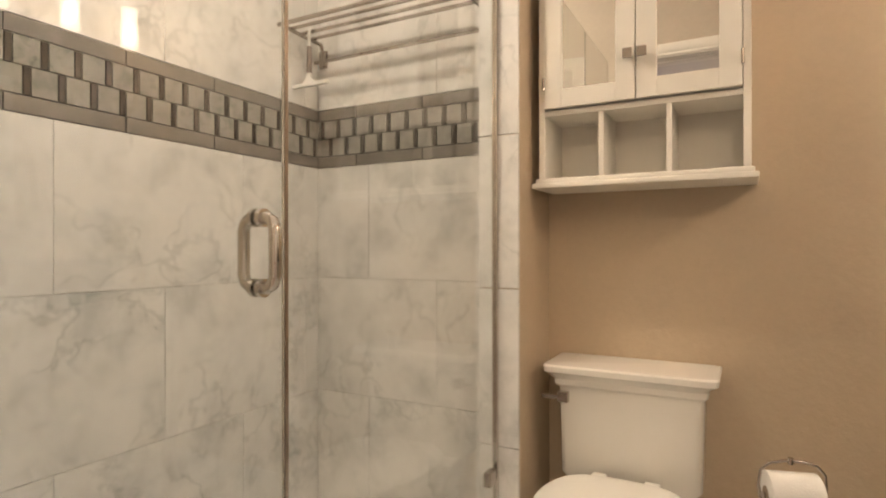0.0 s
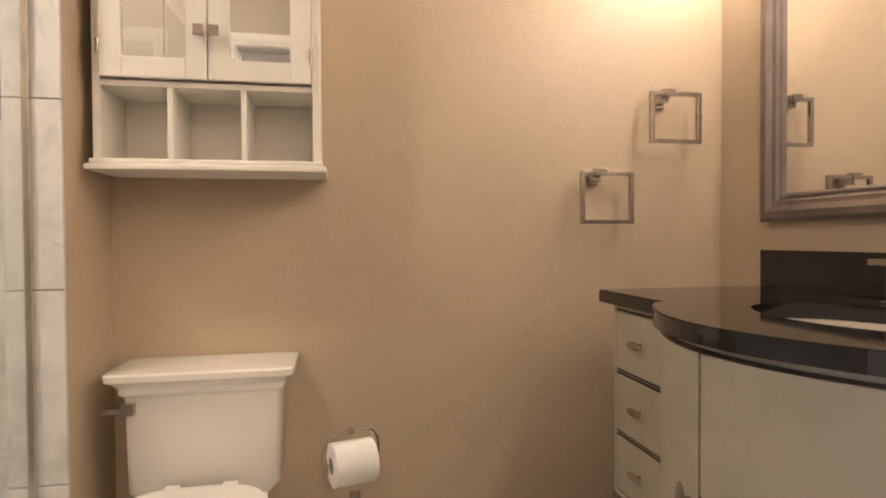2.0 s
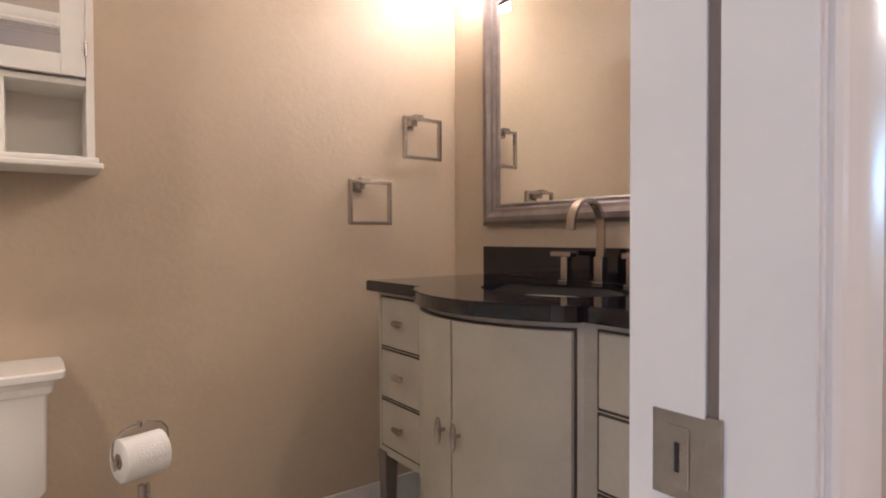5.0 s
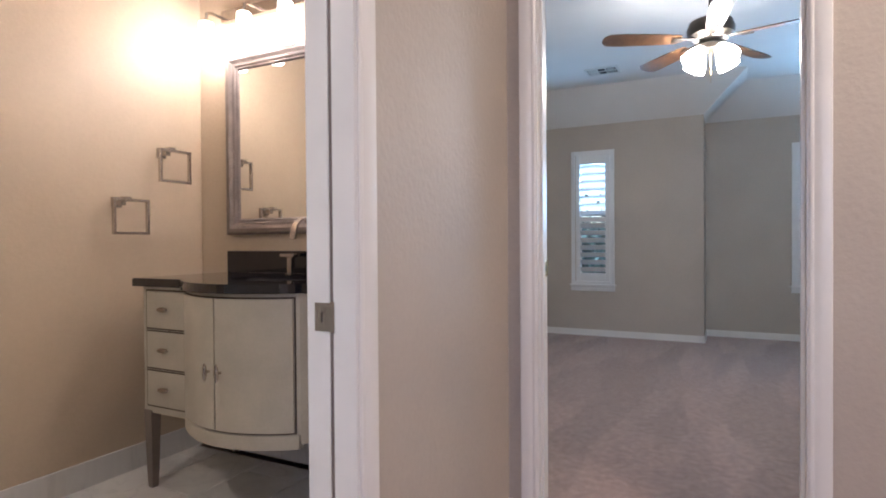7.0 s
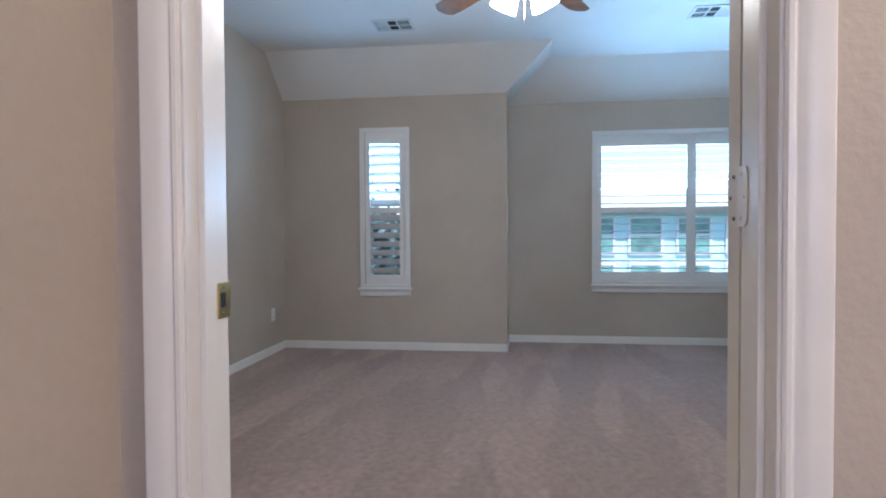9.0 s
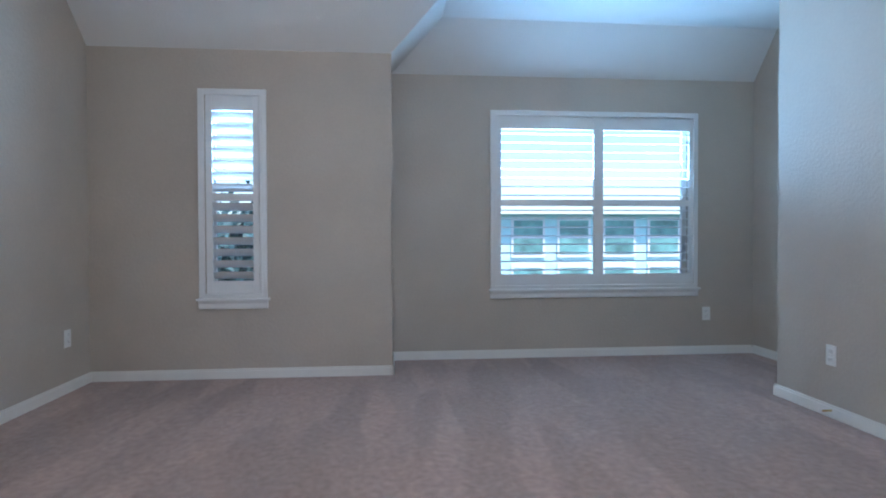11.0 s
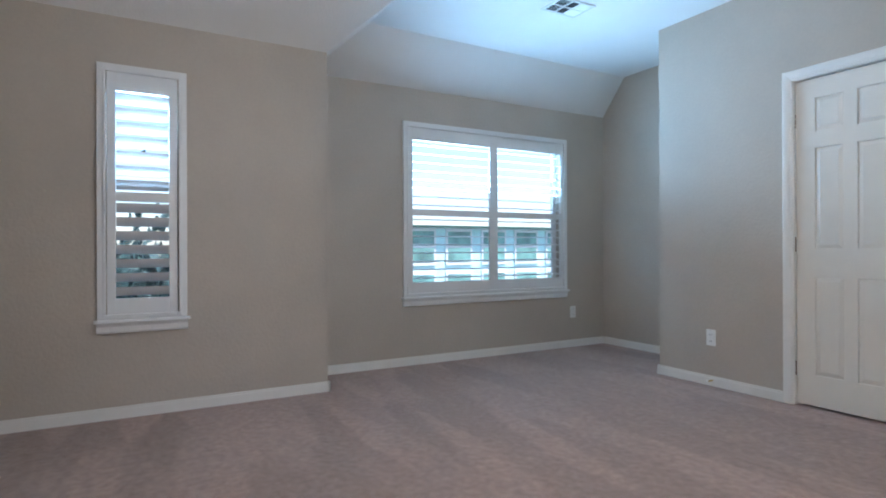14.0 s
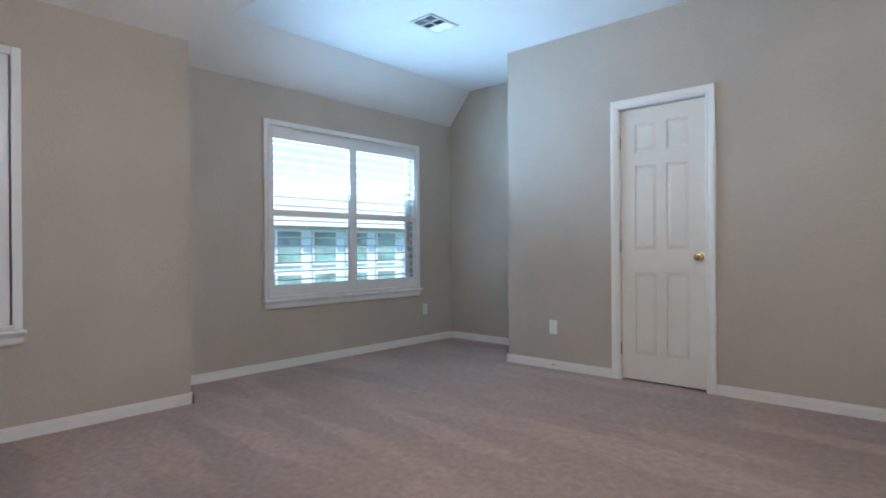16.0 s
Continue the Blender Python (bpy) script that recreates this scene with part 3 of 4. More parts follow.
# ---- windows with shutters ----
def shutter_window(name, label, x, y0, y1, panels, tilt, slats):
    """A casing with sill on the wall face x, shutter panels with louvres, glass and sash behind."""
    ob = thing(name, label, "window", kind="structure")
    z0, z1 = 0.505, 2.085
    fr = part("window_frame", boxes((x - 0.022, x + 0.0, y0, y0 + 0.042, 0.585, z1), (x - 0.022, x, y1 - 0.042, y1, 0.585, z1),
                                    (x - 0.022, x, y0 + 0.042, y1 - 0.042, z1 - 0.042, z1), (x - 0.022, x, y0 + 0.042, y1 - 0.042, 0.585, 0.615), bevel=0.003), M_SHUTTER, ob)
    part("window_sill", boxes((x - 0.046, x + 0.02, y0 - 0.016, y1 + 0.016, 0.566, 0.584), bevel=0.005), M_SHUTTER, ob)
    part("apron", loft([[(x - 0.001, yy, 0.505), (x - 0.014, yy, 0.505), (x - 0.020, yy, 0.515), (x - 0.022, yy, 0.545), (x - 0.034, yy, 0.566), (x - 0.001, yy, 0.566)] for yy in (y0 - 0.004, y1 + 0.004)]), M_SHUTTER, ob)
    part("shutter_frame", boxes((x - 0.030, x - 0.0225, y0 + 0.030, y0 + 0.046, 0.615, z1 - 0.03), (x - 0.030, x - 0.0225, y1 - 0.046, y1 - 0.030, 0.615, z1 - 0.03),
                                (x - 0.030, x - 0.0225, y0 + 0.046, y1 - 0.046, z1 - 0.046, z1 - 0.03), (x - 0.030, x - 0.0225, y0 + 0.030, y1 - 0.030, 0.598, 0.614), bevel=0.002), M_SHUTTER, ob)
    for a, b in panels:
        sh = part("shutter", boxes(
            (x - 0.010, x + 0.018, a - 0.045, a, 0.617, z1 - 0.044), (x - 0.010, x + 0.018, b, b + 0.045, 0.617, z1 - 0.044),
            (x - 0.010, x + 0.018, a, b, 0.617, 0.706), (x - 0.010, x + 0.018, a, b, 1.932, z1 - 0.044), (x - 0.010, x + 0.018, a, b, 1.285, 1.338), bevel=0.002), M_SHUTTER, ob)
        for lo, hi in ((0.706, 1.285), (1.338, 1.932)):
            for i in range(slats):
                zc = lo + (hi - lo) * (i + 0.5) / slats
                w = (hi - lo) / slats * 0.98
                bm = loft([[(px * w / 2, yy, pz * 0.0055) for px, pz in ((-1, 0), (-0.6, 0.75), (0, 1), (0.6, 0.75), (1, 0), (0.6, -0.75), (0, -1), (-0.6, -0.75))] for yy in (a + 0.002, b - 0.002)])
                bmesh.ops.transform(bm, matrix=Matrix.Translation((x + 0.006, 0, zc)) @ Matrix.Rotation(radians(tilt), 4, "Y"), verts=bm.verts)
                part("louvre", bm, M_SHUTTER, sh, smooth=50)
    g0, g1 = y0 + 0.05, y1 - 0.05
    part("sash", boxes((x + 0.085, x + 0.125, g0, g0 + 0.04, 0.60, 2.02), (x + 0.085, x + 0.125, g1 - 0.04, g1, 0.60, 2.02), (x + 0.085, x + 0.125, g0 + 0.04, g1 - 0.04, 0.60, 0.64),
                       (x + 0.085, x + 0.125, g0 + 0.04, g1 - 0.04, 1.98, 2.02), (x + 0.085, x + 0.125, g0 + 0.04, g1 - 0.04, 1.29, 1.33), bevel=0.003), M_SHUTTER, ob)
    pane = part("pane", boxes((x + 0.102, x + 0.106, g0 + 0.04, g1 - 0.04, 0.64, 1.29)), M_PANE, ob)
    pane.visible_shadow = False
    return ob


shutter_window("window_1", "narrow window with white plantation shutter, louvres half tilted", 6.09, 0.235, 0.713, [(0.333, 0.617)], 42, 7)
shutter_window("window_2", "wide double window with white plantation shutters, louvres open flat", 6.595, -3.302, -1.488, [(-3.228, -2.462), (-2.378, -1.578)], -5, 8)

# ---- bedroom fittings ----
def wall_plate(name, label, category, m, kindof="outlet"):
    """A small plastic wall plate in the x-z plane, facing -y before m."""
    ob = thing(name, label, category)
    part("plate", boxes((-0.036, 0.036, -0.006, 0, -0.058, 0.058), bevel=0.002), M_PLATE, ob)
    if kindof == "outlet":
        for z in (-0.024, 0.024):
            s = part("socket", boxes((-0.017, 0.017, -0.008, -0.005, z - 0.015, z + 0.015), bevel=0.003), M_PLATE, ob)
            part("slot", boxes((-0.008, -0.006, -0.0085, -0.0078, z - 0.006, z + 0.006), (0.006, 0.008, -0.0085, -0.0078, z - 0.006, z + 0.006)), M_SHADOW, s)
    ob.matrix_basis = m
    return ob


wall_plate("wall_outlet", "white plastic outlet low on the greige recess wall", "outlet", pose(6.595, -3.39, 0.352, 0, 0, -90))
wall_plate("wall_outlet", "white plastic outlet low on the wall beside the closet door", "outlet", pose(4.85, -3.12, 0.346, 0, 0, 180))
wall_plate("wall_outlet", "white plastic outlet low on the bedroom side wall", "outlet", pose(5.81, 1.47, 0.356))

stop = thing("door_stop_spring", "small brass spring door stop on the baseboard", "door stop")
part("spring", rod((4.83, -3.106, 0.042), (4.83, -3.045, 0.042), 0.006, seg=12), M_BRASS, stop)
part("rubber_tip", rod((4.83, -3.045, 0.042), (4.83, -3.03, 0.042), 0.008, seg=12), M_PLATE, stop)


def ceiling_vent(x, y, label):
    """A square register: rim, blades in two directions, dark sheet painting the duct's shade."""
    ob = thing("ceiling_vent", label, "vent", "ceiling air registers")
    w, d, z = 0.115, 0.155, TOP
    part("frame", boxes((x - w, x - w + 0.022, y - d, y + d, z - 0.008, z), (x + w - 0.022, x + w, y - d, y + d, z - 0.008, z), (x - w + 0.022, x + w - 0.022, y - d, y - d + 0.022, z - 0.008, z),
                        (x - w + 0.022, x + w - 0.022, y + d - 0.022, y + d, z - 0.008, z), (x - w + 0.022, x + w - 0.022, y - 0.045, y - 0.033, z - 0.007, z), (x - w + 0.022, x + w - 0.022, y + 0.033, y + 0.045, z - 0.007, z), bevel=0.002), M_VENT, ob)
    part("backing", boxes((x - w + 0.02, x + w - 0.02, y - d + 0.02, y + d - 0.02, z - 0.0015, z - 0.0005)), M_SHADOW, ob)
    for i in range(7):
        yy = y - d + 0.034 + i * 0.0125
        for s in (1, -1):
            yv = y + s * (yy - y)
            bm = boxes((x - w + 0.022, x + w - 0.022, -0.005, 0.005, -0.0006, 0.0006))
            bmesh.ops.transform(bm, matrix=Matrix.Translation((0, yv, z - 0.005)) @ Matrix.Rotation(radians(40 * s), 4, "X"), verts=bm.verts)
            part("slat", bm, M_VENT, ob)
    part("cross_bar", boxes((x - 0.005, x + 0.005, y - d + 0.022, y + d - 0.022, z - 0.0085, z - 0.002)), M_VENT, ob)
    return ob


ceiling_vent(5.25, 0.20, "white metal air register in the ceiling near the narrow window")
ceiling_vent(5.32, -2.195, "white metal air register in the ceiling near the double window")


def ceiling_fan(x, y):
    ob = thing("ceiling_fan", "dark bronze ceiling fan with walnut blades and lit lamp kit", "ceiling fan")
    part("canopy", lathe([(0.03, -0.10), (0.06, -0.085), (0.07, -0.02), (0.07, 0)], (x, y, TOP), 28), M_BRONZE, ob, smooth=40)
    part("downrod", rod((x, y, 2.44), (x, y, 2.64), 0.013), M_BRONZE, ob)
    part("motor", lathe([(0.04, -0.075), (0.10, -0.07), (0.135, -0.04), (0.14, 0.0), (0.125, 0.045), (0.07, 0.07), (0.03, 0.085)], (x, y, 2.390), 32), M_BRONZE, ob, smooth=35)
    for k in (43, 115, 187, 259, 331):
        m = Matrix.Translation((x, y, 2.330)) @ Matrix.Rotation(radians(k), 4, "Z")
        iron = boxes((0.08, 0.20, -0.014, 0.014, -0.004, 0.004), (0.17, 0.24, -0.035, 0.035, -0.009, -0.004), bevel=0.003)
        bmesh.ops.transform(iron, matrix=m, verts=iron.verts)
        part("blade_iron", iron, M_BRONZE, ob)
        out = [(0.19, -0.045), (0.30, -0.058), (0.55, -0.068), (0.64, -0.062), (0.67, -0.03), (0.675, 0.0), (0.67, 0.03), (0.64, 0.062), (0.55, 0.068), (0.30, 0.058), (0.19, 0.045)]
        bl = slab(out, -0.003, 0.004, 0.0015)
        bmesh.ops.transform(bl, matrix=m @ Matrix.Rotation(radians(12), 4, "X"), verts=bl.verts)
        part("blade", bl, M_BLADE, ob, "walnut stained blade")
    part("lamp_fitter", lathe([(0.03, -0.04), (0.075, -0.03), (0.08, 0.0), (0.05, 0.012)], (x, y, 2.290), 24), M_BRONZE, ob, smooth=40)
    for k in range(4):
        a = radians(45 + 90 * k)
        m = Matrix.Translation((x + 0.075 * math.cos(a), y + 0.075 * math.sin(a), 2.262)) @ Matrix.Rotation(a, 4, "Z") @ Matrix.Rotation(radians(-38), 4, "Y")
        bm = lathe([(0.022, 0.0), (0.032, -0.015), (0.050, -0.05), (0.062, -0.09), (0.068, -0.115), (0.065, -0.118), (0.02, -0.119)], (0, 0, 0), 20)
        bmesh.ops.transform(bm, matrix=m, verts=bm.verts)
        part("shade", bm, M_FANLAMP, ob, "glowing frosted glass shade", 50)
    part("pull_chain", rod((x + 0.02, y, 2.06), (x + 0.02, y, 2.26), 0.0015, seg=6), M_BRASS, ob)
    return ob


ceiling_fan(3.575, -0.79)

# ---- landing ----
sw = thing("light_switch", "white double rocker switch plate on the greige wall", "light switch")
part("plate", boxes((1.703, 1.71, -1.482, -1.362, 1.314, 1.436), bevel=0.002), M_PLATE, sw)
for y in (-1.450, -1.394):
    part("rocker", boxes((1.698, 1.704, y - 0.017, y + 0.017, 1.341, 1.408), bevel=0.002), M_PLATE, sw)
    part("screw", rod((1.7015, y, 1.424), (1.704, y, 1.424), 0.003, seg=10), M_NICKEL, sw)
    part("screw", rod((1.7015, y, 1.326), (1.704, y, 1.326), 0.003, seg=10), M_NICKEL, sw)
part("dimmer_bar", boxes((1.6975, 1.6985, -1.408, -1.380, 1.345, 1.349)), M_SHADOW, sw)

rail = thing("handrail", "oak handrail on a white sloping backing board", "handrail")
bm = loft([[(x, -1.535, 0.70), (x, -2.75, 0.02), (x, -2.85, 0.10), (x, -2.85, 0.14), (x, -1.535, 0.885)] for x in (1.683, 1.71)])
part("backing_board", bm, M_TRIM, rail)
part("rail", sweep([(1.62, -1.55, 0.80), (1.62, -1.63, 0.765), (1.62, -2.75, 0.135)], 0.021), M_OAK, rail, "varnished oak rail", 40)
for y in (-1.75, -2.5):
    z = 0.80 - (y + 1.60) * -0.585
    part("bracket", sweep([(1.685, y, z - 0.075), (1.645, y, z - 0.07), (1.622, y, z - 0.02)], 0.006, 8), M_BRASS, rail)

# Unseen frame added round the fill lamp's opening.
lw = thing("added_window_landing", "white frame of an added, unseen landing window round the fill light", "window", kind="structure")
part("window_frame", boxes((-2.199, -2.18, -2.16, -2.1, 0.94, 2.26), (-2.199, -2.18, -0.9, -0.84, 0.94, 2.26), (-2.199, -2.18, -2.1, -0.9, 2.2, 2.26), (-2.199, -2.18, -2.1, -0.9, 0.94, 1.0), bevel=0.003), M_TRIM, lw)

# Ceiling dome added out of view to brighten the landing.
dome = thing("landing_fill_dome", "added unseen flush ceiling light, warm frosted dome as fill", "ceiling light")
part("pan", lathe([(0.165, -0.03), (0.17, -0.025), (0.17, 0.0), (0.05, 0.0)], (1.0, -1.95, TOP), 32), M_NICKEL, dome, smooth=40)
part("dome", lathe([(0.02, -0.11), (0.08, -0.098), (0.13, -0.07), (0.16, -0.031)], (1.0, -1.95, TOP), 32), M_FILLDOME, dome, "added glowing frosted glass dome", 60)

can = thing("recessed_light", "round white recessed downlight in the shower ceiling", "ceiling light")
part("trim_ring", lathe([(0.062, -0.004), (0.085, -0.006), (0.09, 0.0), (0.062, 0.0)], (-0.62, 0.75, TOP), 28), M_PLATE, can, smooth=40)

# ---- bathroom: vanity ----
VC, VH = 0.805, 0.63      # middle and half length along y


def front_x(y, inset=0.0):
    """The bowed front line."""
    u = (y - VC) / 0.305
    return (1.225 if abs(u) >= 1 else 1.205 - 0.115 * (1 - u * u)) + inset


def front_line(y0, y1, inset, n=24):
    return [(front_x(y0 + (y1 - y0) * i / n, inset), y0 + (y1 - y0) * i / n) for i in range(n + 1)]


vanity = thing("vanity_cabinet", "cream glazed bow-front vanity cabinet on tapered legs", "vanity")
body = front_line(VC - VH + 0.03, VC + VH - 0.03, 0.032, 64)
part("body", slab(body + [(1.765, VC + VH - 0.03), (1.765, VC - VH + 0.03)], 0.335, 0.884), M_VANITY, vanity)
part("apron", slab(front_line(VC - 0.30, VC + 0.30, 0.020, 30) + [(1.245, VC + 0.30), (1.245, VC - 0.30)], 0.318, 0.372, 0.003), M_VANITY, vanity)
for y in (VC - VH + 0.055, VC + VH - 0.055):
    for x in (1.275, 1.735):
        r0, r1 = 0.024, 0.014
        part("leg", loft([[(x - r, y - r, z), (x + r, y - r, z), (x + r, y + r, z), (x - r, y + r, z)] for r, z in ((r1, 0.0), (r1 + 0.002, 0.03), (r0, 0.33), (r0, 0.345))]), M_LEGSLOT, vanity, "dark taupe tapered leg")


def oval_pull(parent, x, y, z, upright=False):
    """A faceted oval knob on a short stem."""
    bm = bmesh.new()
    bmesh.ops.create_uvsphere(bm, u_segments=16, v_segments=8, radius=1)
    sy, sz = (0.009, 0.034) if upright else (0.034, 0.011)
    bmesh.ops.transform(bm, matrix=Matrix.Translation((x - 0.020, y, z)) @ Matrix.Diagonal((0.008, sy, sz, 1)), verts=bm.verts)
    rod((x - 0.018, y, z), (x + 0.002, y, z), 0.005, seg=10, bm=bm)
    part("pull", bm, M_NICKEL, parent, "brushed nickel oval pull", 30)


for side in (1, -1):
    ya, yb = (VC + 0.322, VC + VH - 0.055) if side > 0 else (VC - VH + 0.055, VC - 0.322)
    for z0, z1 in ((0.705, 0.866), (0.533, 0.690), (0.368, 0.518)):
        part("drawer_gap", boxes((1.2550, 1.2575, ya - 0.0055, yb + 0.0055, z0 - 0.0055, z1 + 0.0055)), M_GLAZE, vanity, "dark glazed line round the drawer")
        dr = part("drawer", boxes((1.2515, 1.275, ya, yb, z0, z1), bevel=0.004), M_VANITY, vanity)
        oval_pull(dr, 1.2515, (ya + yb) / 2, (z0 + z1) / 2 + 0.004)
for s in (1, -1):
    ya, yb = (VC + 0.003, VC + 0.285) if s > 0 else (VC - 0.285, VC - 0.003)
    ln = front_line(ya - 0.0035, yb + 0.0035, 0.0285, 20)
    part("door_gap", slab(ln + [(x + 0.006, y) for x, y in ln[::-1]], 0.374, 0.872), M_GLAZE, vanity, "dark glazed line round the door")
    ln = front_line(ya, yb, 0.020, 20)
    dr = part("door", slab(ln + [(x + 0.020, y) for x, y in ln[::-1]], 0.380, 0.866), M_VANITY, vanity, smooth=30)
    yy = VC + s * 0.030
    oval_pull(dr, front_x(yy, 0.020), yy, 0.595, True)

top = thing("granite_worktop", "polished black granite worktop with bowed front edge", "worktop")
outline = front_line(VC - VH, VC + VH, 0.0, 72) + [(1.768, VC + VH), (1.768, VC - VH)]
SX, SY, RX, RY = 1.455, 0.80, 0.165, 0.225      # sink


def worktop():
    """The slab with the oval sink opening cut through it."""
    bm = bmesh.new()
    n = 96
    hole = [(SX + RX * math.cos(2 * math.pi * k / n), SY + RY * math.sin(2 * math.pi * k / n)) for k in range(n)]

    def edge_point(k):
        a = 2 * math.pi * k / n
        dx, dy = RX * math.cos(a), RY * math.sin(a)
        ts = []
        for (x0, y0), (x1, y1) in zip(outline, outline[1:] + outline[:1]):
            ex, ey = x1 - x0, y1 - y0
            den = dx * ey - dy * ex
            if abs(den) > 1e-12:
                t = ((x0 - SX) * ey - (y0 - SY) * ex) / den
                u = ((x0 - SX) * dy - (y0 - SY) * dx) / den
                if t > 0 and -1e-9 <= u <= 1 + 1e-9:
                    ts.append(t)
        t = min(ts)
        return SX + dx * t, SY + dy * t

    rim = [edge_point(k) for k in range(n)]
    for cx, cy in ((1.225, VC + VH), (1.225, VC - VH), (1.768, VC + VH), (1.768, VC - VH), (1.225, VC + 0.305), (1.225, VC - 0.305)):
        k = min(range(n), key=lambda q: (rim[q][0] - cx) ** 2 + (rim[q][1] - cy) ** 2)
        rim[k] = (cx, cy)
    loops = [[bm.verts.new((x, y, z)) for x, y in src] for src, z in ((hole, 0.886), (hole, 0.921), (rim, 0.921), (rim, 0.886))]
    for a, b in ((0, 1), (1, 2), (2, 3), (3, 0)):
        for k in range(n):
            bm.faces.new((loops[a][k], loops[a][(k + 1) % n], loops[b][(k + 1) % n], loops[b][k]))
    bmesh.ops.recalc_face_normals(bm, faces=bm.faces)
    es = [e for e in bm.edges if all(abs(v.co.z - 0.921) < 1e-6 for v in e.verts) and len(e.link_faces) == 2 and any(abs(f.normal.z) < 0.5 for f in e.link_faces)]
    bmesh.ops.bevel(bm, geom=es, offset=0.003, segments=2, affect="EDGES")
    return bm


part("slab", worktop(), M_STONE, top)
part("backsplash", boxes((1.750, 1.769, VC - VH, VC + VH, 0.9215, 1.030), bevel=0.002), M_STONE, top)

sink = thing("sink_basin", "white oval undermount porcelain basin", "sink")
rings = []
for r, z in ((1.0, 0.8855), (0.96, 0.84), (0.85, 0.79), (0.6, 0.755), (0.2, 0.745)):
    rings.append([(SX + RX * r * math.cos(2 * math.pi * k / 40), SY + RY * r * math.sin(2 * math.pi * k / 40), z) for k in range(40)])
bm = bmesh.new()
vr = [[bm.verts.new(v) for v in r] for r in rings]
for r0, r1 in zip(vr, vr[1:]):
    for j in range(40):
        bm.faces.new((r0[j], r0[(j + 1) % 40], r1[(j + 1) % 40], r1[j]))
bm.faces.new(vr[-1])
bmesh.ops.solidify(bm, geom=list(bm.faces), thickness=0.008)
part("bowl", bm, M_PORCELAIN, sink, smooth=60)
part("drain", lathe([(0.022, 0.0), (0.022, 0.003), (0.008, 0.004)], (SX, SY, 0.748), 20), M_CHROME, sink)

tap = thing("tap", "brushed nickel arched flat-spout tap standing on the granite", "tap")
part("spout_base", boxes((1.672, 1.712, 0.80, 0.84, 0.921, 0.929), (1.677, 1.707, 0.805, 0.835, 0.929, 1.005), bevel=0.002), M_NICKEL, tap)
arc = [(1.692, 0.82, 0.985), (1.692, 0.82, 1.05), (1.692, 0.82, 1.10)] + [(1.625 + 0.067 * math.cos(a), 0.82, 1.10 + 0.075 * math.sin(a)) for a in (math.pi * k / 14 for k in range(1, 15))] + [(1.556, 0.82, 1.085)]
part("spout", sweep(arc, 0, flat=(0.028, 0.010, (0, 1, 0))), M_NICKEL, tap, smooth=35)
for y, s in ((0.945, 1), (0.70, -1)):
    part("handle_post", boxes((1.66, 1.70, y - 0.019, y + 0.019, 0.921, 0.927), (1.667, 1.693, y - 0.013, y + 0.013, 0.927, 1.002), bevel=0.002), M_NICKEL, tap)
    part("lever", boxes((1.665, 1.695, y - 0.016 - (0.04 if s < 0 else 0.012), y + 0.016 + (0.04 if s > 0 else 0.012), 1.002, 1.018), bevel=0.002), M_NICKEL, tap)

mirror = thing("wall_mirror", "large wall mirror in a moulded pewter frame", "mirror")
MY0, MY1, MZ0, MZ1 = 0.185, 1.425, 1.113, 2.03
prof = [(0.0, 0.030), (0.012, 0.036), (0.030, 0.037), (0.046, 0.028), (0.058, 0.026), (0.066, 0.019), (0.074, 0.017), (0.082, 0.008)]


def frame_loop(o, d):
    return [(1.7695 - d, MY0 + o, MZ0 + o), (1.7695 - d, MY1 - o, MZ0 + o), (1.7695 - d, MY1 - o, MZ1 - o), (1.7695 - d, MY0 + o, MZ1 - o)]


bm = bmesh.new()
loops = [[bm.verts.new(v) for v in frame_loop(o, d)] for o, d in [(0.0, 0.0)] + prof + [(0.082, 0.0)]]
for a, b in zip(loops, loops[1:]):
    for j in range(4):
        bm.faces.new((a[j], a[(j + 1) % 4], b[(j + 1) % 4], b[j]))
bmesh.ops.recalc_face_normals(bm, faces=bm.faces)
part("frame", bm, M_FRAME, mirror, "dark pewter moulded frame")
bm = bmesh.new()
for k in range(150):
    for z in (MZ0 + 0.070, MZ1 - 0.070):
        y = MY0 + 0.075 + (MY1 - MY0 - 0.15) * k / 149
        box(bm, 1.7695 - 0.0215, 1.7695 - 0.016, y - 0.0026, y + 0.0026, z - 0.003, z + 0.003)
tagged(part("beading", bm, M_FRAME, mirror), kind="stuff")
part("glass", boxes((1.760, 1.7635, MY0 + 0.08, MY1 - 0.08, MZ0 + 0.08, MZ1 - 0.08)), M_MIRROR, mirror, "clear silvered mirror glass")


def sleeve(x, y, z, seg=24):
    """A glass cylinder closed at the top and open below."""
    prof = [(0.030, 0.0), (0.036, 0.0), (0.036, 0.09), (0.034, 0.18), (0.018, 0.185), (0.016, 0.180), (0.029, 0.174), (0.030, 0.09)]
    bm = bmesh.new()
    rings = [[bm.verts.new((x + r * math.cos(2 * math.pi * k / seg), y + r * math.sin(2 * math.pi * k / seg), z + h)) for k in range(seg)] for r, h in prof]
    for r0, r1 in zip(rings, rings[1:] + rings[:1]):
        for k in range(seg):
            bm.faces.new((r0[k], r0[(k + 1) % seg], r1[(k + 1) % seg], r1[k]))
    bmesh.ops.recalc_face_normals(bm, faces=bm.faces)
    return bm


